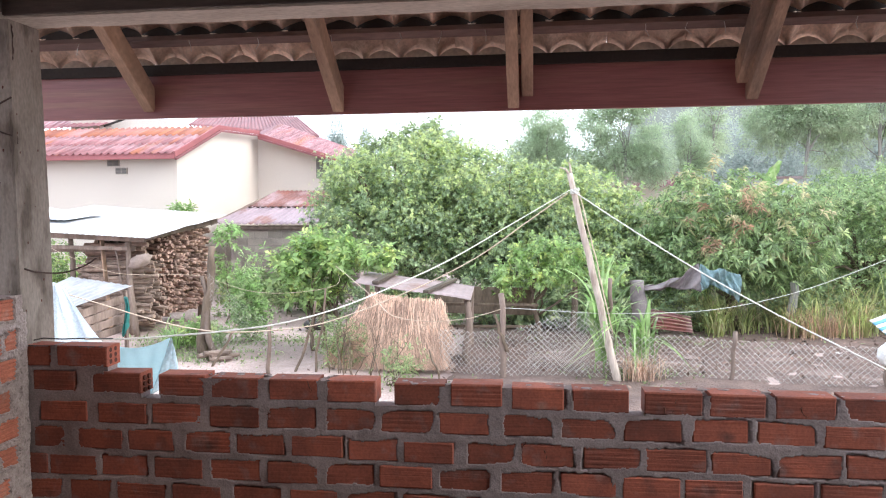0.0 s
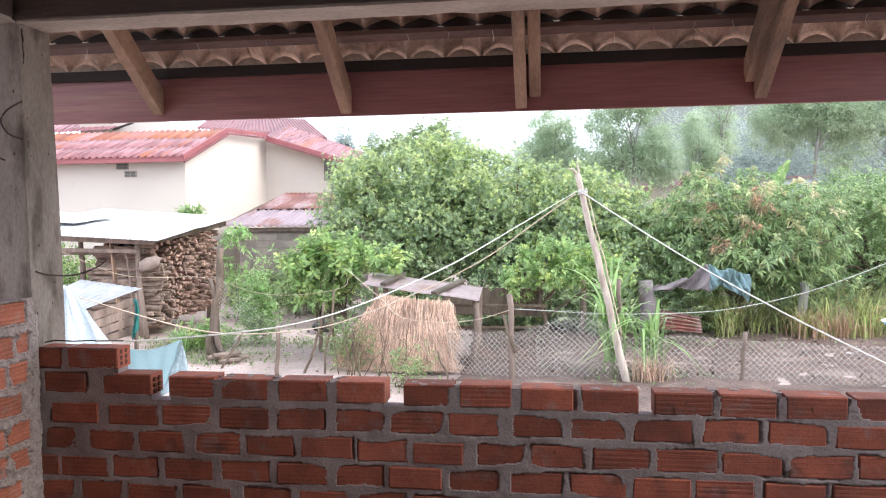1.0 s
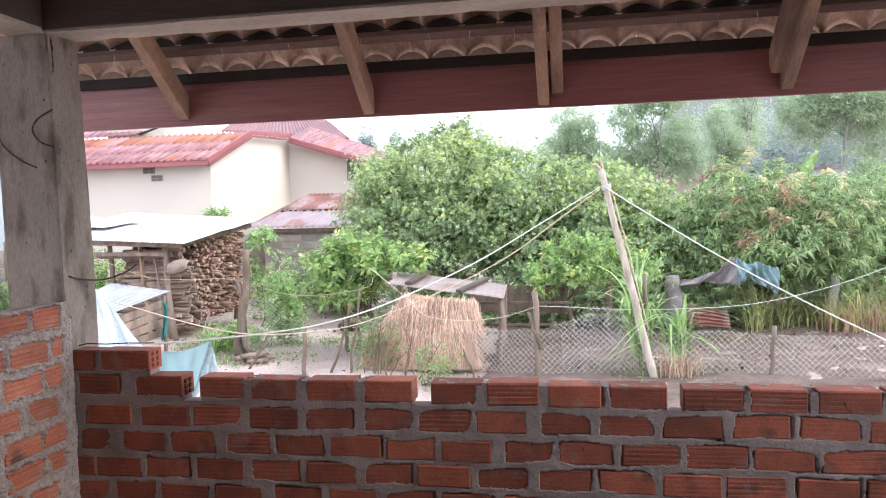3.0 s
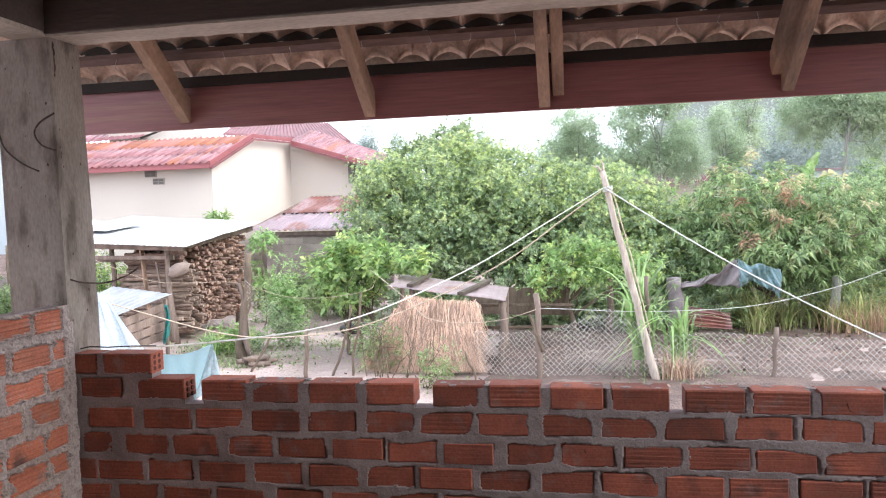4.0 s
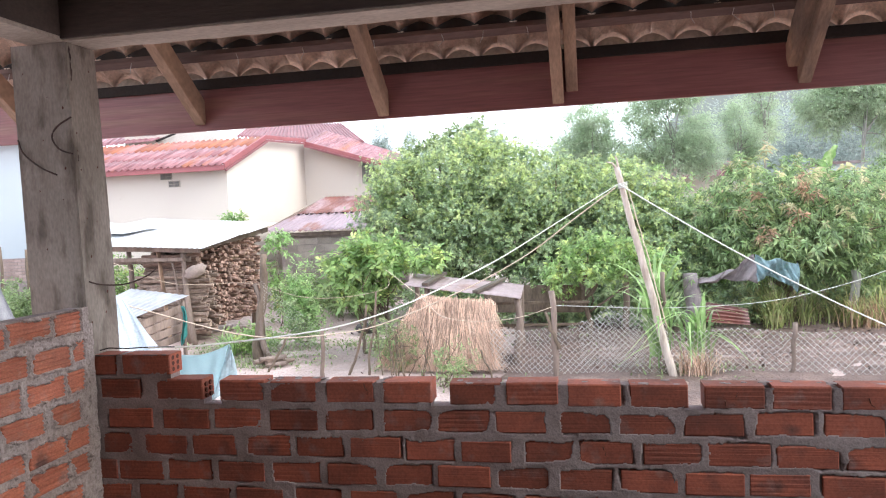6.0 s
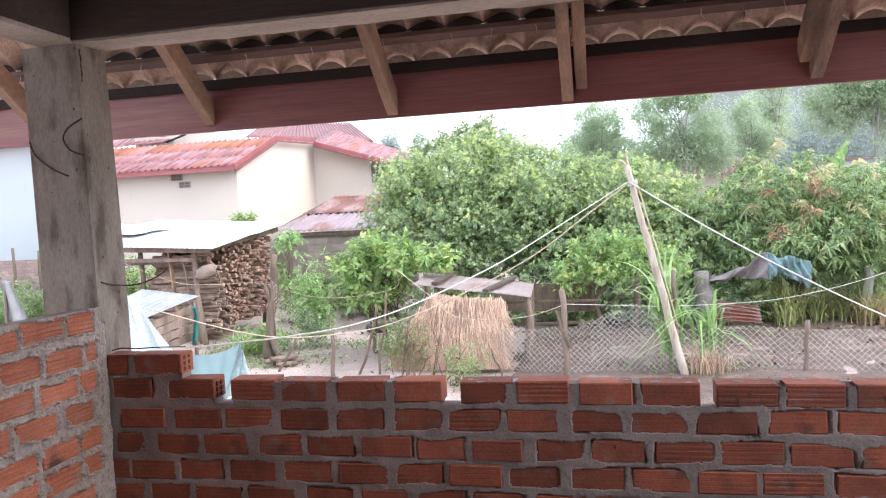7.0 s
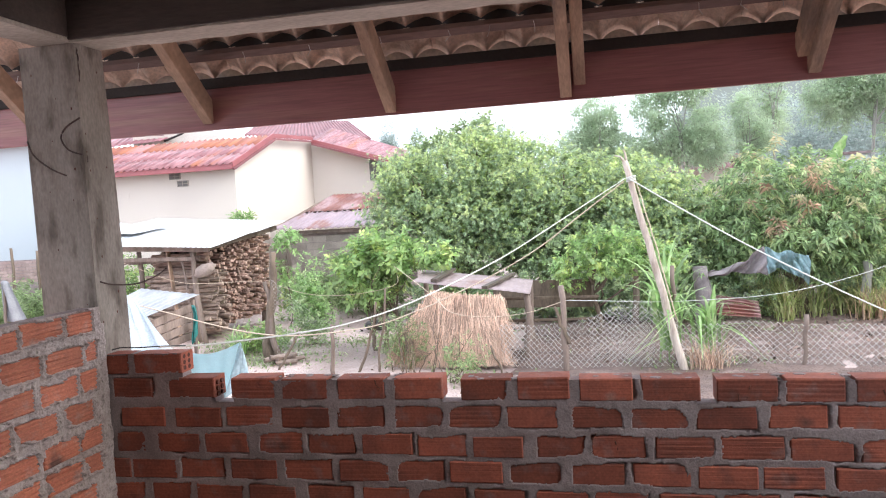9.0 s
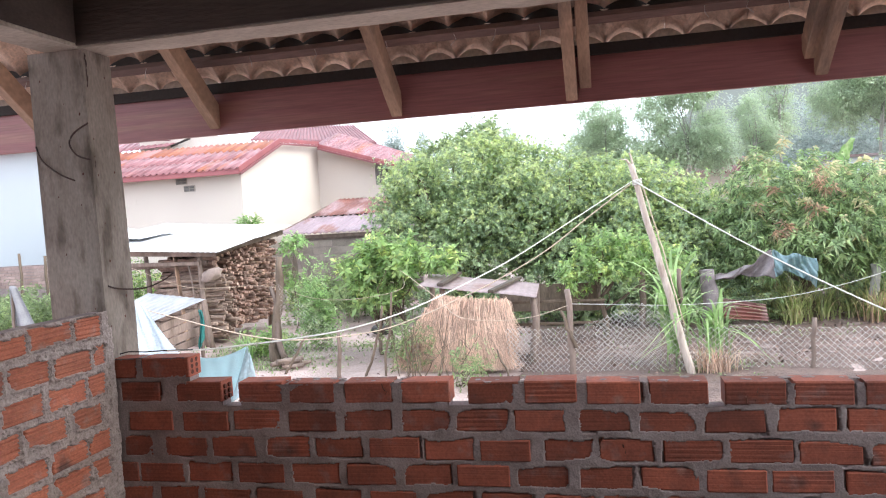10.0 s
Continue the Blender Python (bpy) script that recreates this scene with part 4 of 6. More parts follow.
def build_shed():
    shed = thing("firewood_shed", "open firewood shed of rough posts under a white sheet roof", "shed")
    for k, (x, y, top) in enumerate(((-5.5, 10.9, 1.05), (-7.9, 11.0, 1.18), (-5.35, 13.5, 1.28), (-7.6, 13.7, 1.45), (-6.75, 10.95, 1.1))):
        post("post", (x, y, GROUND - 0.05), (x, y, top), 0.06, 0.045, M_OLDWOOD, shed, k + 3)
    for k, (a, b) in enumerate((((-8.2, 10.85, 0.75), (-5.35, 10.85, 0.78)), ((-8.3, 10.75, 1.1), (-5.0, 10.6, 0.96)), ((-5.1, 10.7, 0.98), (-4.95, 13.6, 1.27)), ((-7.6, 10.9, 1.15), (-7.5, 13.8, 1.3)))):
        board("rail", a, b, 0.05, 0.1, M_OLDWOOD, shed)
    board("plank", (-5.82, 10.75, GROUND), (-5.98, 10.75, 0.99), 0.11, 0.03, M_RAFTER, shed, "orange-brown upright plank")
    post("pole", (-5.27, 10.72, GROUND - 0.05), (-5.44, 10.72, 1.0), 0.055, 0.045, M_OLDWOOD, shed, 17, 0.01, "rough grey mottled pole")
    post("pole", (-5.47, 10.7, GROUND - 0.05), (-5.67, 10.7, 0.8), 0.025, 0.02, M_OLDWOOD, shed, 18)
    board("rail", (-6.95, 10.66, 0.82), (-5.4, 10.66, 0.79), 0.03, 0.075, M_OLDWOOD, shed, "pale rail")
    sheet("roof", [(-8.5, 10.4, 1.2), (-4.8, 10.35, 1.0), (-4.72, 13.7, 1.42), (-8.3, 14.2, 1.66)], 34, 0.004, M_WHITE_SHEET, shed, rows=8, seed=2, wobble_amp=0.006)
    sheet("roof_patch", [(-8.6, 11.4, 1.405), (-7.1, 11.35, 1.33), (-7.0, 12.6, 1.46), (-8.5, 12.8, 1.58)], 12, 0.007, M_WHITE_SHEET, shed, rows=5, seed=12, wobble_amp=0.01)
    front = thing("firewood_stack", "tall stack of split brown firewood sticks under a roof", "firewood", "stacked firewood")
    log_bundle((-6.85, 12.1, -0.72), (-5.75, 11.9, -0.72), 25, M_LOG, front, 1, (0.35, -0.94, 0), 0.9, 0.04)
    side = thing("firewood_stack", "stack of dark thin firewood sticks seen end-on", "firewood", "stacked firewood")
    log_bundle((-5.66, 11.7, -0.68), (-5.3, 13.35, -0.55), 32, M_LOGEND, side, 2, (0.9, -0.43, 0), 0.7, 0.031)
    lying = thing("firewood_stack", "pale lengths of firewood stacked lengthwise between posts", "firewood", "stacked firewood")
    log_bundle((-5.92, 11.0, -0.75), (-5.92, 11.45, -0.75), 20, M_LOG, lying, 3, (1, 0.05, 0), 1.4, 0.036)
    upper = thing("firewood_stack", "dark lengths of firewood on top of paler ones", "firewood", "stacked firewood")
    log_bundle((-6.0, 11.1, 0.52), (-6.0, 11.5, 0.52), 4, M_LOGEND, upper, 4, (1, -0.08, 0), 1.2, 0.045)
    # sack on the stack
    bm = bmesh.new()
    bmesh.ops.create_icosphere(bm, subdivisions=3, radius=1)
    for v in bm.verts:
        v.co = Vector((max(-0.85, min(0.85, v.co.x)) * 0.22, v.co.y * 0.14, max(-0.8, min(0.75, v.co.z)) * 0.15)) * (1 + 0.22 * noise.noise(v.co * 2.3))
        v.co.z += 0.25 * v.co.x
        v.co += Vector((-5.12, 10.6, 0.56))
    tagged(part("sack", bm, M_SACK, None, smooth=True), "stuffed pale woven sack hung on the firewood shed", "sack")


build_shed()


# ---- hutch and plastic sheets by the column ----
def build_hutch():
    h = thing("hutch", "small plank hutch with a bright corrugated sheet roof", "hutch")
    sheet("roof", [(-5.4, 7.4, 0.12), (-4.55, 7.2, 0.02), (-4.0, 8.4, 0.32), (-5.3, 8.8, 0.42)], 9, 0.005, M_OLD_SHEET, h, rows=6, seed=3)
    for k in range(4):
        z = -0.14 - k * 0.13
        board("plank", (-4.62, 7.35, z), (-4.12, 8.35, z + 0.27 - k * 0.02), 0.025, 0.12, M_OLDWOOD, h)
    board("leg", (-4.6, 7.35, GROUND), (-4.6, 7.35, 0.0), 0.05, 0.05, M_OLDWOOD, h)
    board("leg", (-4.1, 8.35, GROUND), (-4.1, 8.35, 0.25), 0.05, 0.05, M_OLDWOOD, h)
    board("leg", (-5.3, 7.5, GROUND), (-5.3, 7.5, 0.08), 0.05, 0.05, M_OLDWOOD, h)
    for k, (a, b) in enumerate((((-4.75, 6.6, -0.9), (-4.95, 7.0, 0.55)), ((-4.5, 6.5, -0.75), (-4.85, 7.0, 0.2)))):
        tagged(post("pole", a, b, 0.022, 0.016, M_OLDWOOD, None, 40 + k), "thin grey pole leaning on the hutch", "pole")
    g = np.random.default_rng(8)

    tent_c = np.array(TENT)

    def tent(u, v):
        p = ((1 - u) * (1 - v))[..., None] * tent_c[0] + (u * (1 - v))[..., None] * tent_c[1] + (u * v)[..., None] * tent_c[2] + ((1 - u) * v)[..., None] * tent_c[3]
        p[..., 1] += 0.04 * np.sin(u * 9 + v * 3) + 0.02 * np.sin(u * 21)
        return p

    tagged(cloth("plastic_sheet", tent, 26, 18, M_SKY_TARP), "white-blue plastic sheet draped from the hutch", "plastic sheet")

    def rag(u, v):
        return np.stack([-4.03 + 0.03 * np.sin(v * 5) + 0.075 * u * (0.6 + 0.4 * v), 8.2 + 0.045 * np.cos(u * 9 + v * 4), 0.16 - 0.62 * v * (1 - 0.25 * u) + 0.02 * np.sin(u * 8)], -1)

    tagged(cloth("cloth", rag, 8, 14, M_TEAL), "teal cloth hanging from the hutch", "cloth")

    def drape(c, fold):
        """A sagging cloth panel over four corners: top left, top right, low right, low left."""
        c = np.array(c)

        def fn(u, v):
            p = ((1 - u) * (1 - v))[..., None] * c[0] + (u * (1 - v))[..., None] * c[1] + (u * v)[..., None] * c[2] + ((1 - u) * v)[..., None] * c[3]
            p[..., 2] -= 0.025 * np.sin(np.pi * u) * (1 - v)
            p[..., 1] += fold * np.sin(u * 11 + v * 4) + 0.5 * fold * np.sin(u * 23 - v * 7)
            return p

        return fn

    awning = thing("awning_cloth", "pale blue netting cloth hung from the rope beside the wall", "cloth")
    cloth("cloth_panel", drape(AWNING_A, 0.005), 26, 16, M_BLUE_NET, awning, "", 0.002)
    cloth("cloth_panel", drape(AWNING_B, 0.004), 14, 16, M_PALE_CLOTH, awning, "paler folded end", 0.002)




build_hutch()


# ---- leaning pole and its ropes ----
def build_pole():
    pole = thing("clothes_pole", "bare pale tree pole leaning upright, holding ropes", "pole")
    tubes("trunk", [(wobble((3.4, 7.9, GROUND - 0.1), (2.715, 7.9, 1.97), 14, 0.006, 4), np.linspace(0.058, 0.04, 14))], M_PALEWOOD, pole, "", 9)
    tubes("fork", [(np.array([(2.74, 7.9, 1.9), (2.66, 7.88, 2.03), (2.58, 7.87, 2.05)]), [0.025, 0.014, 0.005]),
                   (np.array([(2.74, 7.9, 1.92), (2.72, 7.9, 2.08), (2.70, 7.89, 2.13)]), [0.022, 0.012, 0.004])], M_PALEWOOD, pole, "", 7)
    loops = []
    for k in range(4):
        a = np.linspace(0, 2 * np.pi, 16)
        loops.append((np.stack([2.785 + 0.06 * np.cos(a), 7.9 + 0.06 * np.sin(a), 1.70 + 0.018 * k + 0.012 * np.cos(a)], 1), 0.007))
    tubes("rope_winding", loops, M_ROPE, pole, "", 6)
    tubes("hanging_rope", [(wobble((2.84, 7.83, 1.7), (3.3, 7.8, -0.2), 16, 0.012, 9), 0.009)], M_TANROPE, pole, "", 6)


build_pole()


def rope(label, pts, r, mat, seg=10):
    """A rope through points, smoothed."""
    p = np.array(pts, float)
    t = np.arange(len(p))
    s = np.linspace(0, len(p) - 1, (len(p) - 1) * seg + 1)
    out = []
    for q in s:
        i = int(min(max(np.floor(q), 0), len(p) - 2))
        f = q - i
        p0, p1, p2, p3 = p[max(i - 1, 0)], p[i], p[i + 1], p[min(i + 2, len(p) - 1)]
        out.append(0.5 * (2 * p1 + (p2 - p0) * f + (2 * p0 - 5 * p1 + 4 * p2 - p3) * f * f + (3 * p1 - p0 - 3 * p2 + p3) * f**3))
    ob = tubes("rope", [(np.array(out), r)], mat, None, "", 6)
    return tagged(ob, label, "rope", "ropes across the yard")


def build_ropes():
    rope("white rope from the pole to the house corner", WHITE, 0.0043, M_ROPE)
    rope("tan rope slung from the pole across the yard", TAN, 0.0085, M_TANROPE)
    rope("white guy rope running down from the pole", GUY, 0.009, M_ROPE)
    rope("thin pale line strung between the fence posts", [(1.785, 7.9, 0.105), (2.35, 7.9, 0.08), (3.045, 7.98, 0.033), (3.804, 7.98, 0.043), (4.548, 7.9, 0.098), (5.276, 7.9, 0.236), (5.989, 7.9, 0.454), (6.9, 7.9, 0.83)], 0.0048, M_ROPE)
    rope("thin line from the bush to the fence post", [(-1.25, 9.9, 0.6), (-0.7, 8.8, 0.5), (-0.078, 8.1, 0.194), (0.252, 7.75, 0.0), (0.76, 7.7, -0.07), (1.324, 7.75, -0.03), (1.77, 7.85, 0.09)], 0.0045, M_TANROPE)
    rope("thin line from the shed to the bush", [(-5.087, 8.0, 0.925), (-4.484, 8.5, 0.542), (-4.099, 9.0, 0.439), (-3.458, 9.5, 0.39), (-2.356, 9.0, 0.192), (-1.532, 8.8, 0.193), (-0.849, 8.8, 0.318), (-1.1, 9.8, 0.45)], 0.0038, M_TANROPE)
    ob = tubes("cable", [(np.array([(0.455, 0.05, 0.99), (0.5, 0.04, 1.0), (0.56, 0.06, 0.994), (0.6, 0.12, 0.987), (0.64, 0.25, 0.965)]), 0.0026)], M_CABLE, None, "", 6)
    tagged(ob, "black cable lying on the wall's top", "cable")
    for pts in ([(0.21, -0.004, 1.79), (0.238, -0.012, 1.737), (0.31, -0.02, 1.683), (0.367, -0.008, 1.653)], [(0.438, -0.002, 1.861), (0.385, -0.012, 1.829), (0.362, -0.014, 1.79), (0.388, -0.012, 1.746), (0.436, -0.003, 1.726)],
                [(0.445, 0.025, 1.253), (0.46, 0.08, 1.236), (0.5, 0.16, 1.228), (0.56, 0.2, 1.25), (0.6, 0.22, 1.28)]):
        p = np.array(pts)
        ob = rope("bent rusty tie wire sticking out of the column", p, 0.0032, M_WIRE, 6)
        ob.name = "tie_wire"
        tagged(ob, category="wire", group="wires on the column")


build_ropes()


# ---- fence ----
def chain_link(name, x0, x1, y0, y1, low, highs, parent, seed, cell=0.042, wire=0.0036, lean=0.0):
    """Chain-link netting of zigzag wires between two plan points."""
    g = np.random.default_rng(seed)
    ln = math.hypot(x1 - x0, y1 - y0)
    n = int(ln / cell)
    paths = []
    for k in range(n + 1):
        s = k / n
        hi = np.interp(s, np.linspace(0, 1, len(highs)), highs)
        m = int((hi - low) / (cell * 0.95))
        zz = np.linspace(low, hi, m + 1)
        zig = ((np.arange(m + 1) + k) % 2) * cell
        ss = s + zig / ln - 0.5 * cell / ln
        w = 0.025 * np.sin(ss * ln * 2.1 + zz * 3 + seed) + 0.012 * np.sin(ss * ln * 5 + seed)
        p = np.stack([x0 + (x1 - x0) * ss + 0.012 * np.sin(zz * 7 + k * 0.3), y0 + (y1 - y0) * ss + w + lean * (zz - low) + 0.006 * (k % 2), zz + 0.01 * np.sin(k * 0.21 + seed)], 1)
        paths.append((p, wire))
    return tubes(name, paths, M_MESH, parent, sides=4, smooth=False)


def build_fence():
    fence = thing("fence", "galvanised chain-link fence sagging between wooden stakes", "fence")
    chain_link("netting", 0.85, 1.8, 8.35, 7.95, GROUND, [-0.3, -0.28, -0.2], fence, 1)
    chain_link("netting", 1.8, 3.3, 7.95, 8.05, GROUND, [-0.28, -0.12, -0.02, -0.05, -0.2], fence, 2)
    chain_link("netting", 2.15, 3.0, 8.5, 8.3, GROUND, [-0.25, 0.02, 0.0], fence, 5)
    chain_link("netting", 3.3, 8.2, 8.05, 7.9, GROUND, [-0.3, -0.27, -0.33, -0.36, -0.4, -0.42], fence, 3)
    post("stake", (1.81, 7.9, GROUND - 0.1), (1.775, 7.9, 0.31), 0.045, 0.04, M_OLDWOOD, fence, 11)
    post("stake", (1.86, 7.86, -0.5), (1.68, 7.86, 0.02), 0.03, 0.02, M_BARK, fence, 12)
    post("stake", (4.87, 7.9, GROUND - 0.1), (4.93, 7.9, -0.18), 0.026, 0.032, M_OLDWOOD, fence, 13)
    post("stake", (3.36, 8.2, GROUND - 0.1), (3.3, 8.2, 0.5), 0.035, 0.03, M_OLDWOOD, fence, 14)
    post("stake", (6.9, 7.95, GROUND - 0.1), (6.9, 7.95, -0.2), 0.04, 0.035, M_OLDWOOD, fence, 15)


build_fence()


# ---- coop with its thatch ----
def build_twigs():
    """Dead forked twigs standing before the thatch."""
    g = np.random.default_rng(77)
    bush = thing("dead_twigs", "thin bare brown twigs standing before the thatch", "twigs", at=(0, 0, 0))
    for k in range(16):
        x, y = g.uniform(-0.75, 0.35), g.uniform(7.75, 8.0)
        top = np.array((x + g.normal(0, 0.16), y + g.normal(0, 0.06), GROUND + g.uniform(0.45, 1.05)))
        stem = wobble((x, y, GROUND - 0.03), top, 7, 0.02, 300 + k)
        twig = tubes("twig", [(stem, np.linspace(0.009, 0.003, 7))], M_BARK, bush, "", 5)
        for j in range(2):
            st = stem[3 + j]
            tubes("side_twig", [(wobble(st, st + g.normal(0, 0.1, 3) + [0, 0, 0.2], 5, 0.012, 340 + 3 * k + j), np.linspace(0.005, 0.002, 5))], M_BARK, twig, "", 4)


build_twigs()


def build_coop():
    coop = thing("coop", "low animal coop with a weathered sheet roof", "coop")
    sheet("roof", [(-0.54, 8.7, 0.36), (1.28, 8.7, 0.12), (1.21, 10.2, 0.18), (-0.66, 10.2, 0.42)], 16, 0.003, M_GALV, coop, rows=7, seed=6, wobble_amp=0.006)
    board("plank", (-0.21, 8.75, 0.365), (-0.16, 10.15, 0.42), 0.1, 0.05, M_DARK_BOARD, coop)
    board("plank", (0.6, 8.6, 0.245), (0.86, 10.25, 0.285), 0.09, 0.05, M_DARK_BOARD, coop)
    for k, (x, y) in enumerate(((-0.2, 8.85), (1.2, 8.85), (1.15, 10.3), (-0.7, 10.3))):
        post("post", (x, y, GROUND - 0.05), (x, y, 0.29 - 0.14 * x + 0.03 * (y > 9) - 0.02), 0.05, 0.045, M_OLDWOOD, coop, 60 + k)
    for k in range(5):
        board("slat", (1.18, 8.9, -0.75 + k * 0.2), (1.15, 10.25, -0.75 + k * 0.21), 0.02, 0.1, M_OLDWOOD, coop)
        if k % 2:
            board("slat", (-0.15, 10.35, -0.75 + k * 0.2), (2.3, 10.5, -0.75 + k * 0.19), 0.02, 0.05, M_BARK, coop)
    board("back_board", (0.4, 11.0, -0.15), (2.2, 11.0, -0.18), 0.03, 0.5, M_BARK, coop, "dark weathered back board")
    hay = thing("thatch_bundle", "thick hanging curtain of golden dry thatch grass", "thatch")
    g = np.random.default_rng(14)
    n = 21000
    s = g.uniform(0, 1, n)
    lay = g.uniform(0, 1, n)
    top = np.stack([-0.23 + 1.08 * s - 0.52 * lay * (1 - s) + 0.03 * g.normal(0, 1, n), 8.5 - 0.2 * lay + 0.12 * (2 * s - 1) ** 2 + 0.03 * g.normal(0, 1, n), 0.2 - 0.1 * s - 0.68 * lay + 0.025 * g.normal(0, 1, n)], 1)
    ln = g.uniform(0.25, 0.7, n) * (1 - 0.3 * lay)
    tuft = np.array([noise.noise((q * 9, w * 5, 2)) for q, w in zip(s, lay)])
    fan = np.minimum((s - 0.8) * 0.45, 0.02) + 0.5 * tuft + g.normal(0, 0.17, n)
    vs, fs = [], []
    k = 4
    t = np.linspace(0, 1, k)
    zz = np.maximum(top[:, 2:3] - ln[:, None] * t, GROUND + 0.02)
    p = np.stack([top[:, :1] + (fan * ln)[:, None] * t**1.4, top[:, 1:2] - 0.3 * (ln * g.uniform(0.3, 1.2, n))[:, None] * t**1.3, zz], -1)
    w = (0.0042 * g.uniform(0.6, 1.7, (n, 1)) * (1 - 0.8 * t))[..., None]
    side = np.array([1.0, 0.35, 0.0]) * np.sign(g.normal(0, 1, (n, 1, 1)))
    v = np.stack([p - side * w, p + side * w], 2).reshape(-1, 3)
    b = (np.arange(n) * k * 2)[:, None] + (np.arange(k - 1) * 2)[None]
    soup("straw", v, np.stack([b, b + 1, b + 3, b + 2], -1).reshape(-1, 4), M_STRAW, hay)
    bm = bmesh.new()
    box(bm, (-0.25, 8.5, GROUND), (0.78, 8.72, 0.02), 0.05)
    part("straw_core", bm, M_STRAW, hay)


build_coop()

# ---- trees ----
def build_trees():
    # the orchard trees behind the coop
    tree("orchard_tree", "dense bushy green orchard tree", (-0.6, 14.2, GROUND), [(-1.3, 14.2, 1.5, 1.5, 1.3, 1.4), (-0.3, 14.6, 2.0, 1.3, 1.2, 1.2), (-1.95, 14.6, 1.85, 0.8, 0.85, 0.85), (-0.5, 13.6, 0.9, 1.3, 1.0, 0.8)],
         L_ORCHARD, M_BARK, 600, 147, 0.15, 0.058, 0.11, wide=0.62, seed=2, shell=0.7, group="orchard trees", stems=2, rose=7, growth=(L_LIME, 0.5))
    tree("orchard_tree", "dense bushy green orchard tree", (1.4, 14.0, GROUND), [(1.0, 14.0, 1.5, 1.3, 1.2, 1.35), (2.1, 14.3, 1.4, 1.2, 1.2, 1.1), (1.2, 13.6, 0.7, 1.2, 0.9, 0.7), (0.4, 14.8, 2.0, 1.0, 1.0, 0.9)],
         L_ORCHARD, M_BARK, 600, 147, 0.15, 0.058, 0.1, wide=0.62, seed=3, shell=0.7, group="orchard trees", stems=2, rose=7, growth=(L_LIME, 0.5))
    tree("orchard_tree", "orchard tree with fresh lime-green shoots", (3.4, 13.6, GROUND), [(3.0, 13.6, 1.25, 1.05, 1.0, 1.1), (3.8, 13.8, 1.0, 0.95, 0.9, 0.95), (3.3, 13.0, 0.4, 1.3, 0.8, 0.6)],
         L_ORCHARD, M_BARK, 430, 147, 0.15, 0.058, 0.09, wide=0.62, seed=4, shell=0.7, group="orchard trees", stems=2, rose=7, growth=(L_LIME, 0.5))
    tree("orchard_tree", "small bright green tree beside the fence", (2.3, 10.8, GROUND), [(2.5, 10.8, 0.55, 0.75, 0.6, 0.45), (1.95, 10.6, 0.3, 0.5, 0.5, 0.3), (3.2, 10.9, 0.5, 0.6, 0.5, 0.4)],
         L_YOUNG, M_BARK, 150, 35, 0.13, 0.09, 0.05, wide=0.5, seed=5, group="orchard trees", limbs=10, rose=7)
    tree("leafy_tree", "darker leafy tree rising behind the orchard", (-0.9, 17.0, GROUND), [(-1.0, 17.0, 3.15, 0.7, 0.6, 0.55), (-0.45, 17.1, 3.35, 0.5, 0.5, 0.5), (-2.1, 17.0, 2.85, 0.6, 0.5, 0.6), (-2.4, 16.8, 2.1, 0.7, 0.5, 0.6)],
         L_SHRUB, M_BARK, 190, 42, 0.16, 0.13, 0.09, wide=0.4, seed=93, shell=0.5, rose=7)
    # young tree in front of the coop
    tree("young_tree", "young broad-leaved tree, bright green", (-1.3, 9.9, GROUND), [(-1.6, 9.8, 0.68, 0.66, 0.55, 0.42), (-1.15, 9.9, 0.78, 0.55, 0.5, 0.42), (-1.5, 9.9, 0.22, 0.5, 0.45, 0.3), (-0.38, 9.8, 0.7, 0.28, 0.22, 0.14)],
         L_YOUNG, M_BARK, 150, 28, 0.11, 0.13, 0.035, wide=0.45, seed=6, stems=3, limbs=8, shell=0.4, rose=7)
    # mango with copper shoots
    mango_shoots = ((6.1, 11.8, 1.64, 9, 0.1), (5.96, 11.7, 1.15, 8, 0.08), (5.45, 11.65, 0.77, 9, 0.08), (6.35, 11.9, 1.45, 4, 0.08), (5.3, 11.85, 1.5, 3, 0.08))
    tree("mango_tree", "mango tree with coppery new leaves", (6.1, 12.8, GROUND), [(5.7, 12.8, 1.3, 1.0, 1.0, 1.0), (6.9, 12.9, 1.0, 1.1, 1.0, 0.9), (5.1, 12.8, 0.75, 0.8, 0.8, 0.8), (6.3, 12.3, 0.5, 1.3, 0.8, 0.6)],
         L_MANGO, M_BARK, 470, 50, 0.15, 0.13, 0.12, wide=0.26, droop=0.75, seed=7, shell=0.72, rose=10, growth=(L_BLUSH, 0.17), extra=(mango_shoots, L_NEW, 0.13, 0.15))
    tree("leafy_tree", "green leafy tree beyond the fence", (8.6, 13.6, GROUND), [(8.3, 13.6, 0.9, 1.2, 1.0, 1.1), (9.5, 13.8, 1.1, 1.2, 1.0, 1.2), (10.8, 14.2, 1.5, 1.4, 1.0, 1.5)],
         L_MANGO, M_BARK, 560, 84, 0.16, 0.075, 0.1, wide=0.45, seed=8, shell=0.66, rose=7)
    tree("leafy_tree", "hazy green tree behind the mango", (9.6, 18.5, GROUND), [(9.0, 18.5, 1.0, 1.2, 1.0, 1.1), (10.3, 18.7, 1.2, 1.3, 1.0, 1.2)], L_MANGO, M_BARK, 320, 77, 0.18, 0.09, 0.1, seed=91, shell=0.6, rose=7)
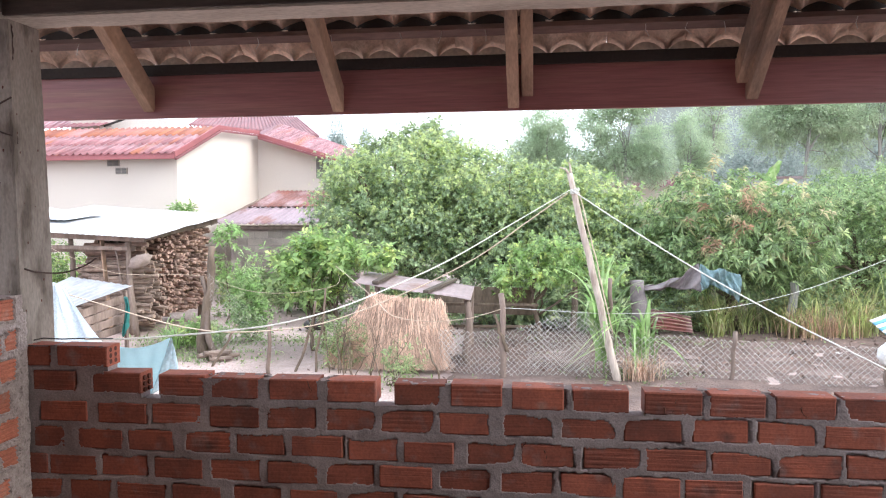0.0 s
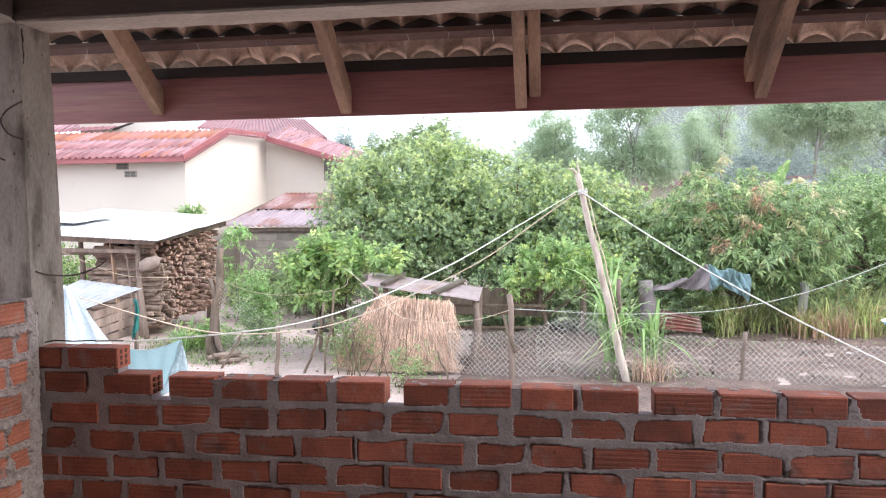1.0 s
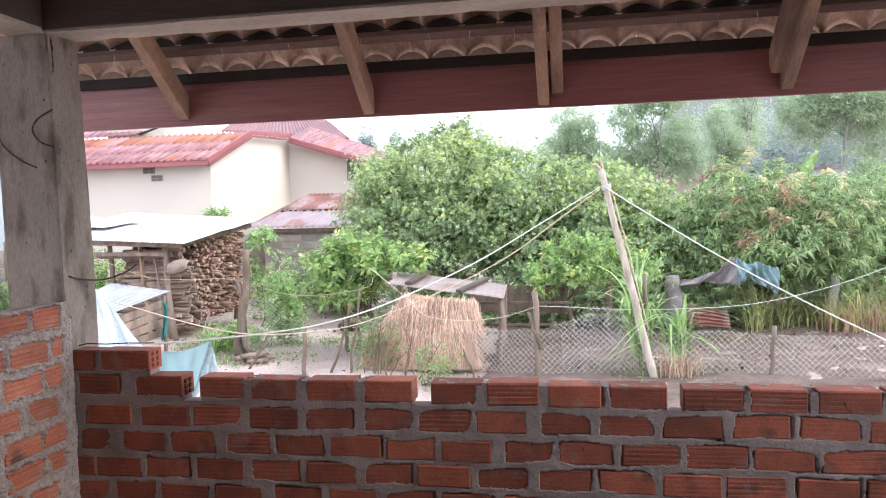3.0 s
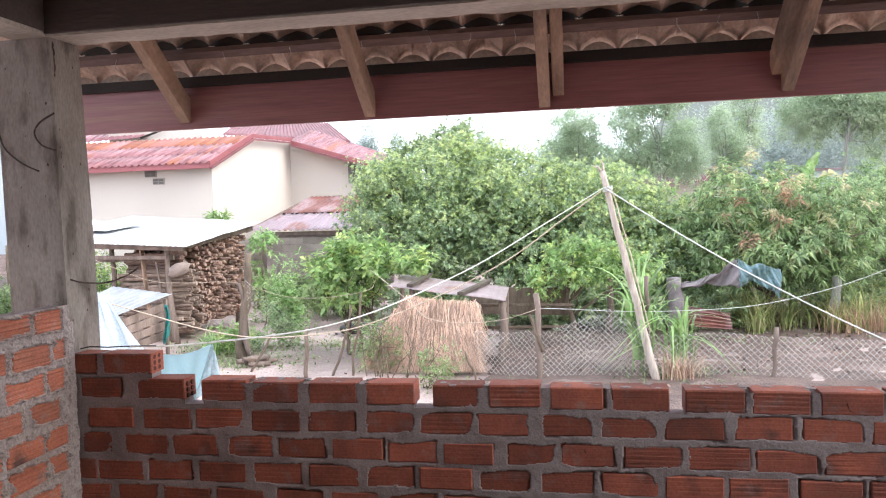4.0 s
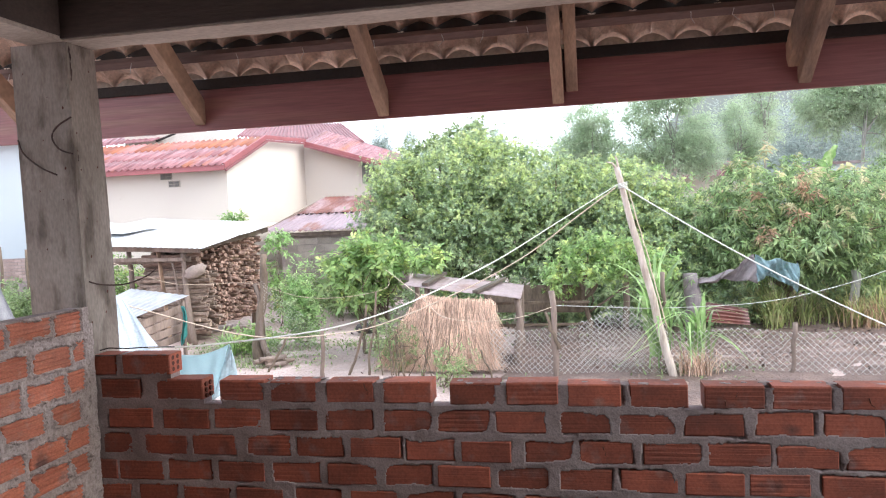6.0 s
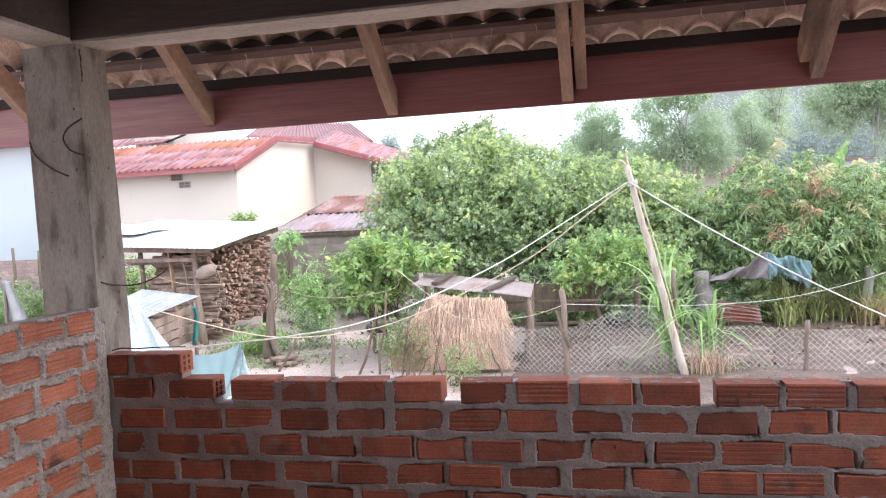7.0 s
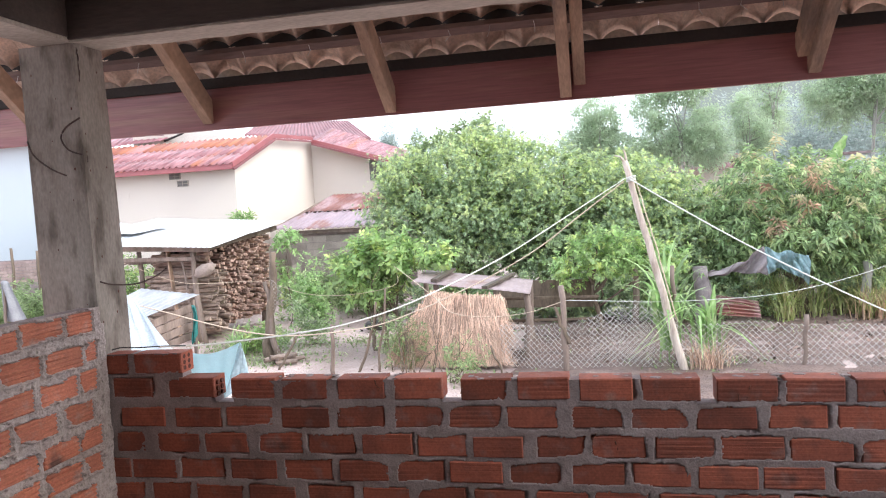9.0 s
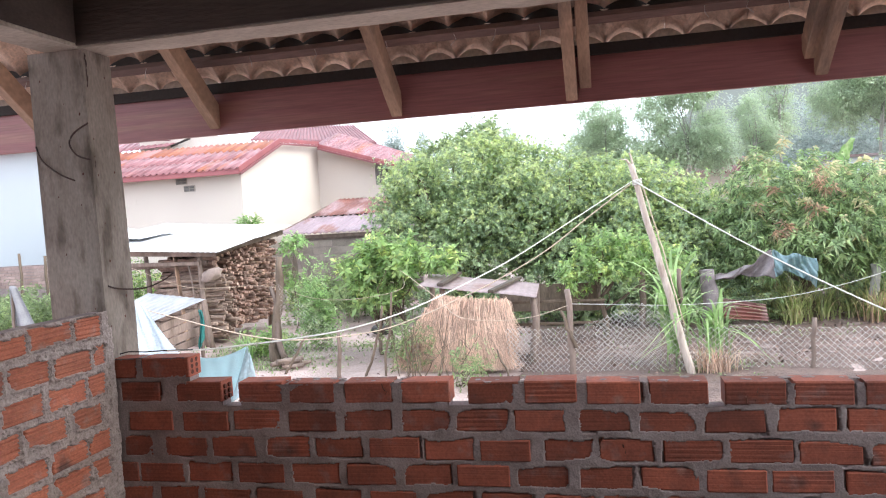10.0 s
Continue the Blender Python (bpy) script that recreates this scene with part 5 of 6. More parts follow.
    tree("leafy_tree", "hazy green tree behind the mango", (12.6, 18.5, GROUND), [(11.8, 18.5, 1.5, 1.3, 1.0, 1.3), (13.2, 18.7, 1.8, 1.6, 1.0, 1.6), (14.6, 19, 2.0, 1.6, 1.0, 1.8)], L_MANGO, M_BARK, 420, 77, 0.18, 0.09, 0.1, seed=92, shell=0.6, rose=7)
    banana = thing("banana_plant", "banana plant with broad upright torn green leaves", "plant", at=(7.1, 15.0, GROUND))
    for k, (dx, h, le, w0) in enumerate(((0.25, 3.45, 0.32, 0.34), (-0.3, 3.0, -0.4, 0.26), (0.3, 3.0, 0.5, 0.26))):
        def fn(u, v, dx=dx, h=h, le=le, w0=w0):
            z = 2.0 + (h - 2.0) * v
            w = w0 * np.sin(np.pi * np.clip(v * 0.93 + 0.05, 0, 1)) ** 0.6 * (1 + 0.14 * np.sin(v * 46) * np.abs(2 * u - 1))
            return np.stack([dx * v + le * v**2 + (u - 0.5) * w, (u - 0.5) * w * 0.4, z + 0.22 * np.abs(u - 0.5) * w - 0.25 * (u - 0.5) * w], -1)
        cloth("leaf", fn, 8, 30, L_CANE, banana)
    tubes("stem", [(wobble((0, 0, 0), (0.02, 0, 2.1), 6, 0.01, 3), np.linspace(0.1, 0.06, 6))], L_CANE, banana)


build_trees()


def eucalypt(x, y, h, w, seed, mat, label, n=200, spread=0.3, leaf=0.2):
    j = np.random.default_rng(seed).normal(0, 1, (7, 2)) * [0.12 * w, 0.03 * h]
    blobs = [(x + dx * w + j[k, 0], y + 0.2 * k, GROUND + h * f + j[k, 1], w * s, w * s * 0.9, h * 0.12) for k, (dx, f, s) in enumerate(((0, 0.9, 0.5), (-0.4, 0.77, 0.5), (0.45, 0.72, 0.55), (0.05, 0.64, 0.6), (-0.5, 0.58, 0.42), (0.55, 0.56, 0.4)))]
    return tree("eucalyptus", label, (x, y, GROUND), blobs, mat, M_PALEBARK, n, 110, spread, leaf, 0.075, wide=0.5, droop=0.5, seed=seed, shell=0.5, limbs=12, fork_at=0.9, group="tall trees behind")


def build_far_trees():
    spots = [(2.7, 30, 6.4, 2.1, 330), (6.1, 30, 7.5, 1.95, 330), (9.5, 34, 7.3, 1.1, 110), (12.9, 29, 9.6, 2.6, 420), (16.3, 30, 11.0, 2.4, 320), (10.9, 36, 10.5, 1.1, 100), (19.5, 29, 11, 2.5, 300)]
    for k, (x, y, h, w, n) in enumerate(spots):
        eucalypt(x, y, h, w, 20 + k, L_EUCALYPT_HAZE, "tall eucalyptus with a rounded crown, pale in the rain", int(1.2 * n), 0.2, 0.1)
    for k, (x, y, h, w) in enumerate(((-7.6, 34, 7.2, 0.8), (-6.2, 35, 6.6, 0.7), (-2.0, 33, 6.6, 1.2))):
        eucalypt(x, y, h, w, 40 + k, L_FAR_HAZE, "thin misty tree beyond the orchard", 80, 0.18, 0.1)
    far = thing("treeline", "pale misty line of distant trees", "trees", kind="stuff")
    g = np.random.default_rng(9)
    blobs = [(x, 62 + g.uniform(-4, 4), g.uniform(1, 5) + 0.11 * x, g.uniform(3, 5), 2.5, g.uniform(3, 5)) for x in np.linspace(-25, 50, 34)]
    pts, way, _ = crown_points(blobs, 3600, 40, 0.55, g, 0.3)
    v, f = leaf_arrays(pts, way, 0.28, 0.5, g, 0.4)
    soup("foliage", v, f, L_FAR_HAZE, far)


build_far_trees()


def hill():
    m = bpy.data.materials.new("misty_distance_glow")
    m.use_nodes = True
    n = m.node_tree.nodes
    # an even glow gives the hill its haze
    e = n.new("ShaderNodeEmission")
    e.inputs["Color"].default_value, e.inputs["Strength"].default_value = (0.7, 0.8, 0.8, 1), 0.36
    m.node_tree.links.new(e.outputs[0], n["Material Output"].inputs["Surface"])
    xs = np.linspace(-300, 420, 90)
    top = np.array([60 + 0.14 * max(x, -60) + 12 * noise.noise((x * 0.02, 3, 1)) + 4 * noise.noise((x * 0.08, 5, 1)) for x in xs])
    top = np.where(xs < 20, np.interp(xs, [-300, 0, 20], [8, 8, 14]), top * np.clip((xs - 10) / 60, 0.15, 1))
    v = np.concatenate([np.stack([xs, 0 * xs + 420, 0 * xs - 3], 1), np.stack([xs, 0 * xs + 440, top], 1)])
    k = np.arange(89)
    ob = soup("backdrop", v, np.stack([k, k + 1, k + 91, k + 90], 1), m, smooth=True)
    tagged(ob, "glowing backdrop of a misty wooded hill in the rain", "backdrop", kind="structure")


hill()


# ---- plants and clutter of the yard ----
def shrub(label, at, r, h, n, mat, seed, leaf=0.07, wide=0.4, spread=0.12, per=30, name="shrub"):
    x, y = at
    z = GROUND
    blobs = [(x, y, z + h * 0.55, r, r * 0.8, h * 0.5), (x + r * 0.5, y, z + h * 0.35, r * 0.7, r * 0.6, h * 0.35), (x - r * 0.5, y + 0.1, z + h * 0.4, r * 0.6, r * 0.6, h * 0.4)]
    return tree(name, label, (x, y, z), blobs, mat, M_BARK, n, per, spread, leaf, 0.02, wide=wide, seed=seed, shell=0.2, limbs=6, category="shrub", group="shrubs in the yard", low=GROUND + 0.02, rose=0 if mat is L_TWIG else 6)


def build_shrubs():
    shrub("pale green weedy shrub beside the netted stump", (-3.02, 10.6), 0.3, 1.5, 280, L_CANE, 41, 0.06)
    shrub("dark green low shrub by the store", (-3.0, 14.2), 0.9, 1.05, 120, L_SHRUB, 42, 0.12)
    shrub("leafy shrub below the store wall", (-4.3, 15.6), 0.9, 1.15, 90, L_SHRUB, 43, 0.12)
    shrub("leafy green bush between the shed and the store", (-4.4, 13.4), 0.45, 1.15, 80, L_YOUNG, 58, 0.09)
    tree("shrub", "sparse pale leafy weed standing at the shed's corner", (-4.3, 12.4, GROUND), [(-4.25, 12.4, 0.95, 0.28, 0.2, 0.24), (-4.1, 12.4, 1.15, 0.2, 0.2, 0.12), (-4.3, 12.4, 0.3, 0.2, 0.2, 0.35)], L_CANE, M_BARK, 34, 21, 0.09, 0.1, 0.015, seed=71, shell=0.2, limbs=7, category="shrub", group="shrubs in the yard", rose=7)
    shrub("low green weeds by the firewood", (-3.7, 10.0), 0.5, 0.5, 60, L_YOUNG, 44, 0.08)
    shrub("green shrub seen through the open shed", (-9.2, 14.2), 0.9, 2.1, 110, L_YOUNG, 59, 0.1)
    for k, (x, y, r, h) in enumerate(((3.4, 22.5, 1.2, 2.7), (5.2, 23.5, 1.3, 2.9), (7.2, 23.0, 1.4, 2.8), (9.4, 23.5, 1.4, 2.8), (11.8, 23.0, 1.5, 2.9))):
        shrub("hazy green hedge bush in the distance", (x, y), r, h, 150, L_EUCALYPT_HAZE, 260 + k, 0.13)
    shrub("green shrub behind the firewood shed", (-7.2, 14.7), 0.9, 2.0, 90, L_YOUNG, 45, 0.1)
    tree("shrub", "small leafy shrub growing up behind the shed roof", (-6.4, 14.9, GROUND), [(-6.45, 14.9, 1.55, 0.2, 0.2, 0.15), (-6.4, 14.9, 1.35, 0.2, 0.2, 0.2)], L_YOUNG, M_BARK, 26, 24, 0.1, 0.12, 0.02, seed=46, shell=0.2, limbs=6, category="shrub", group="shrubs in the yard")
    shrub("tangled thin shrub before the thatch", (-0.65, 8.2), 0.38, 0.95, 55, L_SHRUB, 47, 0.06, 0.3)
    shrub("thin weeds under the wall gap", (0.35, 7.4), 0.3, 0.6, 26, L_SHRUB, 48, 0.06, 0.3)
    shrub("broad green bed of weeds by the garden wall", (-11.4, 12.6), 1.6, 1.1, 460, L_SHRUB, 49, 0.1)
    shrub("broad green bed of weeds by the garden wall", (-13.4, 13.2), 1.5, 1.1, 420, L_SHRUB, 50, 0.1)
    shrub("low leafy weeds at the orchard's foot", (4.6, 12.4), 0.9, 0.9, 80, L_ORCHARD, 51, 0.09)
    shrub("wild shrub beyond the fence", (2.6, 12.6), 0.9, 0.9, 80, L_ORCHARD, 52, 0.09)
    for k, (x, y, r, h) in enumerate(((-1.0, 13.3, 0.8, 1.0), (0.5, 12.6, 0.8, 1.15), (1.6, 12.3, 0.7, 1.0), (2.7, 12.3, 0.8, 1.1), (3.7, 12.3, 0.7, 0.9), (7.6, 12.7, 0.8, 1.2), (9.4, 12.9, 0.9, 1.4))):
        shrub("shaded undergrowth below the orchard trees", (x, y), r, h, 90, L_ORCHARD, 60 + k, 0.1)
    for k, (x, y, r, h) in enumerate(((4.6, 14.8, 0.9, 1.5), (6.0, 14.6, 1.0, 1.7), (7.4, 15.0, 1.0, 1.8), (8.8, 15.4, 1.1, 1.8), (10.4, 15.6, 1.2, 2.0), (3.0, 15.2, 0.9, 1.7), (1.2, 15.6, 1.0, 1.8), (-0.8, 15.6, 1.0, 1.9))):
        shrub("dense dark undergrowth behind the orchard trees", (x, y), r, h, 90, L_ORCHARD, 160 + k, 0.13)
    shrub("lime-green leafy bush between the orchard trees", (4.75, 13.9), 0.6, 2.85, 150, L_YOUNG, 57, 0.11)
    shrub("twiggy bare shrub with reddish stems", (4.55, 15.0), 0.7, 3.05, 60, L_TWIG, 53, 0.12, 0.08)
    shrub("twiggy bare shrub with reddish stems", (5.3, 16.0), 0.6, 3.1, 50, L_TWIG, 54, 0.12, 0.08)
    shrub("yellow-green bush above the hedge", (4.0, 16.5), 0.4, 3.65, 60, L_YOUNG, 55, 0.1)


build_shrubs()


def build_grass():
    g = np.random.default_rng(31)
    cane = thing("sugar_cane", "clump of tall bright green cane leaves by the pole", "cane", at=(3.2, 8.35, GROUND))
    n = 74
    r = np.stack([g.normal(0.05, 0.09, n), g.normal(0, 0.1, n), g.uniform(0.15, 0.85, n)], 1)
    blades("leaf", r, g.uniform(0.6, 1.45, n), L_CANE, cane, 0.8, 0.03, 9, g)
    n = 46
    r = np.stack([g.normal(0.55, 0.08, n), g.normal(0.15, 0.1, n), g.uniform(0.1, 0.5, n)], 1)
    blades("leaf", r, g.uniform(0.5, 1.2, n), L_CANE, cane, 1.1, 0.027, 9, g)
    for k, x in enumerate((-0.1, 0.03, 0.12, 0.6)):
        tubes("stalk", [(wobble((x, 0.02 * k, 0), (x + 0.03, 0, 0.7), 5, 0.01, k), 0.014)], L_CANE, cane, sides=6)
    dry = thing("dry_grass", "tuft of dead straw-coloured grass at the pole's foot", "grass", kind="stuff")
    n = 160
    r = np.stack([3.72 + g.normal(0, 0.12, n), 8.0 + g.normal(0, 0.1, n), np.full(n, GROUND)], 1)
    blades("blade", r, g.uniform(0.25, 0.6, n), M_STRAW, dry, 0.7, 0.006, 5, g)
    tall = thing("tall_grass", "tall yellow-green wild grass beyond the fence", "grass", kind="stuff")
    n = 3800
    x = g.uniform(5.2, 13.0, n)
    x = x + 0.25 * np.sin(x * 5)
    r = np.stack([x, 12.4 + 0.25 * (x - 6) * 0.3 + g.uniform(-0.9, 1.3, n) + 0.4 * np.sin(x * 2.3), np.full(n, GROUND)], 1)
    blades("blade", r, g.uniform(0.45, 1.35, n) * (1 + 0.45 * np.sin(x * 3.1) * np.sin(x * 1.3 + 2)), L_GRASS, tall, 0.75, 0.014, 7, g)
    rusty = thing("reddish_grass", "patch of dry reddish grass beyond the fence", "grass", kind="stuff")
    n = 420
    r = np.stack([g.normal(7.3, 0.32, n), g.normal(11.7, 0.2, n), np.full(n, GROUND)], 1)
    blades("blade", r, g.uniform(0.35, 0.85, n), L_NEW, rusty, 0.5, 0.008, 6, g)
    weeds = thing("ground_weeds", "scattered low green weeds on the wet earth", "weeds", kind="stuff")
    spots = [(-3.0, 9.0, 0.5, 420), (-3.5, 10.2, 0.7, 500), (-2.0, 11.0, 0.5, 260), (-4.3, 10.2, 0.5, 300), (3.6, 8.3, 0.5, 220), (-1.6, 12.9, 1.0, 240), (5.5, 11.6, 1.2, 300), (-9.5, 11, 2.0, 700), (0.4, 7.5, 0.4, 90), (1.5, 11.5, 1.5, 200)]
    rr = np.concatenate([np.stack([g.normal(a, s, k), g.normal(b, s * 0.7, k), np.full(k, GROUND)], 1) for a, b, s, k in spots])
    rr[:, 2] = ground_height(rr[:, 0], rr[:, 1]) - 0.005
    blades("blade", rr, g.uniform(0.04, 0.14, len(rr)), L_SHRUB, weeds, 1.3, 0.014, 4, g)
    fern = thing("strap_plant", "arching bright green strap-leaved plant", "plant", at=(-4.0, 9.6, GROUND))
    n = 36
    r = np.stack([g.normal(0, 0.08, n), g.normal(0, 0.08, n), np.zeros(n)], 1)
    blades("leaf", r, g.uniform(0.35, 0.75, n), L_CANE, fern, 0.8, 0.022, 7, g)


build_grass()


def build_clutter():
    # netted stump by the path
    st = thing("netted_stump", "grey dead stump wrapped in wire netting", "stump")
    tubes("trunk", [(wobble((-3.3, 9.3, GROUND - 0.05), (-3.12, 9.35, 0.9), 12, 0.02, 3), np.linspace(0.095, 0.055, 12) + 0.01 * np.sin(np.arange(12) * 2.3))], M_BARK, st, "", 9)
    tubes("branch", [(wobble((-3.1, 9.3, GROUND), (-3.3, 9.3, 0.4), 7, 0.03, 8), np.linspace(0.06, 0.03, 7))], M_OLDWOOD, st, "", 7)
    chain_link("netting", -3.08, -2.1, 9.15, 9.35, GROUND + 0.05, [0.45, 0.15, -0.15, -0.4], st, 9, 0.034, 0.0017)
    # heap of short logs
    g = np.random.default_rng(19)
    for k in range(9):
        a = g.uniform(-0.6, 0.6)
        ob = new("log", stick_mesh(0.34, 0.04, M_OLDWOOD, k % 5))
        ob.matrix_basis = Matrix.Translation((-2.75 + g.normal(0, 0.13), 8.75 + g.normal(0, 0.12), GROUND + 0.05 + 0.06 * (k // 4))) @ Matrix.Rotation(a + 0.8, 4, "Z")
        tagged(ob, "short brown firewood log lying in a heap", "log", "heap of logs")
    # stakes standing in the yard
    for k, (a, b, r, m) in enumerate((((-1.62, 7.9, GROUND - 0.1), (-1.6, 7.9, -0.15), 0.035, M_OLDWOOD), ((-1.3, 8.0, GROUND - 0.1), (-0.95, 8.05, 0.15), 0.022, M_BARK), ((-0.95, 8.0, GROUND - 0.1), (-0.78, 8.0, 0.35), 0.02, M_BARK),
                                       ((-2.7, 8.3, GROUND - 0.05), (-2.35, 8.4, -0.35), 0.022, M_BARK), ((0.95, 7.6, GROUND - 0.1), (0.8, 7.6, -0.45), 0.016, M_BARK), ((2.95, 11.9, GROUND - 0.1), (2.95, 11.9, 0.55), 0.07, M_OLDWOOD), ((7.0, 12.1, GROUND - 0.1), (7.05, 12.1, 0.1), 0.1, M_PALEBARK))):
        tagged(post("stake", a, b, r, r * 0.75, m, None, 80 + k, 0.02), "crooked wooden stake standing in the yard", "stake", "stakes in the yard")
    # tyre
    bm = bmesh.new()
    maj, mino = 0.24, 0.07
    ring = []
    for i in range(28):
        a = i / 28 * 2 * math.pi
        ring.append([bm.verts.new((-2.1 + (maj + mino * math.cos(b)) * math.cos(a), 12.0 + (maj + mino * math.cos(b)) * math.sin(a), GROUND + 0.09 + 0.08 * math.sin(b))) for b in [j / 10 * 2 * math.pi for j in range(10)]])
    for i in range(28):
        for j in range(10):
            bm.faces.new((ring[i][j], ring[(i + 1) % 28][j], ring[(i + 1) % 28][(j + 1) % 10], ring[i][(j + 1) % 10]))
    tagged(part("tyre", bm, M_RUBBER, None, smooth=True), "old black tyre lying flat on the earth", "tyre")

    # nets hung under the mango
    def grey(u, v):
        x = 4.15 + 0.95 * u
        y = 10.9 + 0.12 * np.sin(u * 8 + v * 4) + 0.04 * np.sin(u * 27 + v * 9)
        z = 0.12 + 0.42 * u**1.6 - v * (0.07 + 0.42 * u**2) + 0.02 * np.sin(u * 17)
        return np.stack([x, y, z], -1)

    def cyan(u, v):
        x = 5.08 + 0.68 * u
        y = 10.85 + 0.1 * np.sin(u * 9 + v * 5) + 0.045 * np.sin(u * 31 - v * 8)
        z = 0.49 - 0.13 * u + 0.03 * np.cos(u * 11) * (1 - v) - v * (0.4 - 0.1 * np.sin(u * 3.1) + 0.12 * u**2 + 0.03 * np.sin(u * 13)) + 0.012 * np.sin(u * 17 + 4 * v)
        return np.stack([x, y, z], -1)

    tagged(cloth("net_cloth", grey, 60, 16, M_GREY_NET), "old grey shade net strung below the trees", "net")
    tagged(cloth("net_cloth", cyan, 60, 18, M_CYAN_NET), "torn blue net hanging below the trees", "net")
    # bundle of netting on a post, rusty sheet beside it
    rolled = thing("net_roll", "upright roll of old grey netting", "net roll")
    tubes("roll", [(wobble((4.05, 10.9, GROUND), (4.02, 10.9, 0.22), 7, 0.015, 5), np.linspace(0.14, 0.13, 7) + 0.012 * np.sin(np.arange(7) * 2.0))], M_GREY_NET, rolled, "", 10)
    ob = sheet("metal_sheet", [(4.95, 10.7, -0.66), (4.93, 10.8, -0.4), (4.25, 10.75, -0.26), (4.22, 10.6, -0.58)], 5, 0.022, M_RUST, None, rows=4, seed=9)
    tagged(ob, "rusty corrugated sheet leaning beyond the fence", "metal sheet")
    # striped sheet near the fence's far end, its bands sewn side by side
    striped = thing("striped_sheet", "blue and white striped plastic sheet on a stake", "plastic sheet")
    tl, tr, bl = np.array((6.47, 7.55, 0.04)), np.array((7.0, 7.65, 0.23)), np.array((6.69, 7.35, -0.2))
    for k in range(8):
        p0, p1 = tl + (bl - tl) * k / 8, tl + (bl - tl) * (k + 1) / 8
        sheet("band", [p1, p1 + tr - tl, p0 + tr - tl, p0], 2, 0.006, M_STRIPE if k % 2 else M_WHITE, striped, rows=3, seed=10 + k)
    bm = bmesh.new()
    bmesh.ops.create_icosphere(bm, subdivisions=3, radius=1)
    for v in bm.verts:
        v.co = Vector((v.co.x * 0.1, v.co.y * 0.08, v.co.z * 0.14)) * (1 + 0.3 * noise.noise(v.co * 2.1)) + Vector((6.72, 7.62, -0.4))
    tagged(part("plastic_bag", bm, M_WHITE, None, smooth=True), "crumpled white plastic bag hung on a stake", "bag")
    tagged(post("stake", (6.8, 7.68, GROUND), (6.8, 7.68, 0.06), 0.03, 0.025, M_OLDWOOD, None, 95), "stake holding a striped sheet", "stake")
    g = np.random.default_rng(23)
    for k in range(26):
        x, y = g.uniform(3.6, 9.0), g.uniform(8.3, 11.8)
        bm = bmesh.new()
        bmesh.ops.create_icosphere(bm, subdivisions=2, radius=1)
        s = g.uniform(0.02, 0.06)
        for v in bm.verts:
            v.co = Vector((v.co.x * s * 1.5, v.co.y * s, v.co.z * s * 0.5)) * (1 + 0.35 * noise.noise(v.co * 1.7 + Vector((k, 0, 0)))) + Vector((x, y, GROUND + 0.01))
        white = k % 7 == 0
        tagged(part("litter" if white else "clod", bm, M_WHITE if white else M_EARTH), "scrap of white litter on the earth" if white else "clod of dark wet earth", "litter" if white else "clod", "scraps on the ground" if white else "clods on the ground")

    # pale cloth on a stake past the column
    def rag(u, v):
        return np.stack([-8.25 + 0.14 * u + (0.35 * u) * v, 9.0 + 0.05 * np.sin(u * 9), 0.62 - 0.75 * v + 0.02 * np.sin(u * 12)], -1)

    tagged(cloth("cloth", rag, 14, 14, M_GREY_CLOTH), "pale grey cloth hung over a stake", "cloth")
    tagged(post("stake", (-8.2, 9.03, GROUND), (-8.18, 9.03, 0.62), 0.03, 0.025, M_OLDWOOD, None, 97), "stake under a pale cloth", "stake")


build_clutter()


def build_far_roof():
    """Low red roof and pale wall glimpsed through the trees."""
    far = thing("far_house", "distant low house with a dull red roof", "house")
    part_box("wall", (5.8, 34, GROUND), (9.4, 38, 2.6), M_CREAM, far)
    sheet("roof", [(5.4, 33.6, 2.6), (9.8, 33.6, 2.6), (9.4, 36, 3.4), (5.8, 36, 3.4)], 24, 0.03, M_RED_ROOF, far, rows=4)
    hut = thing("far_house", "distant pale hut behind the trees", "house")
    part_box("wall", (11.7, 30, GROUND), (13.2, 32, 2.75), M_PALEWALL, hut)
    part_box("roof", (11.5, 29.8, 2.75), (13.4, 32.2, 2.85), M_GALV, hut)


build_far_roof()


def build_litter():
    """Dead leaves, twigs and crumbs strewn over the yard."""
    g = np.random.default_rng(51)
    n = 26000
    x, y = g.uniform(-4.5, 11, n), g.uniform(6.5, 15, n)
    keep = (g.uniform(0, 1, n) < 0.05) | ((x > 0.9 + 0.5 * np.sin(y * 2)) & (y > 8.2))
    x, y = x[keep], y[keep]
    n = len(x)
    at = np.stack([x, y, ground_height(x, y) + 0.012], 1)
    way = np.stack([g.normal(0, 1, n), g.normal(0, 1, n), np.abs(g.normal(0, 0.35, n))], 1)
    v, f = leaf_arrays(at, way, g.uniform(0.03, 0.085, n), 0.55, g, 0.0)
    dead = thing("leaf_litter", "dead brown leaves strewn on the wet earth", "leaves", kind="stuff")
    soup("leaf", v, f, M_LITTER, dead)


build_litter()

# ---- brick walls ----
BRICK_H, BRICK_D = 0.073, 0.085


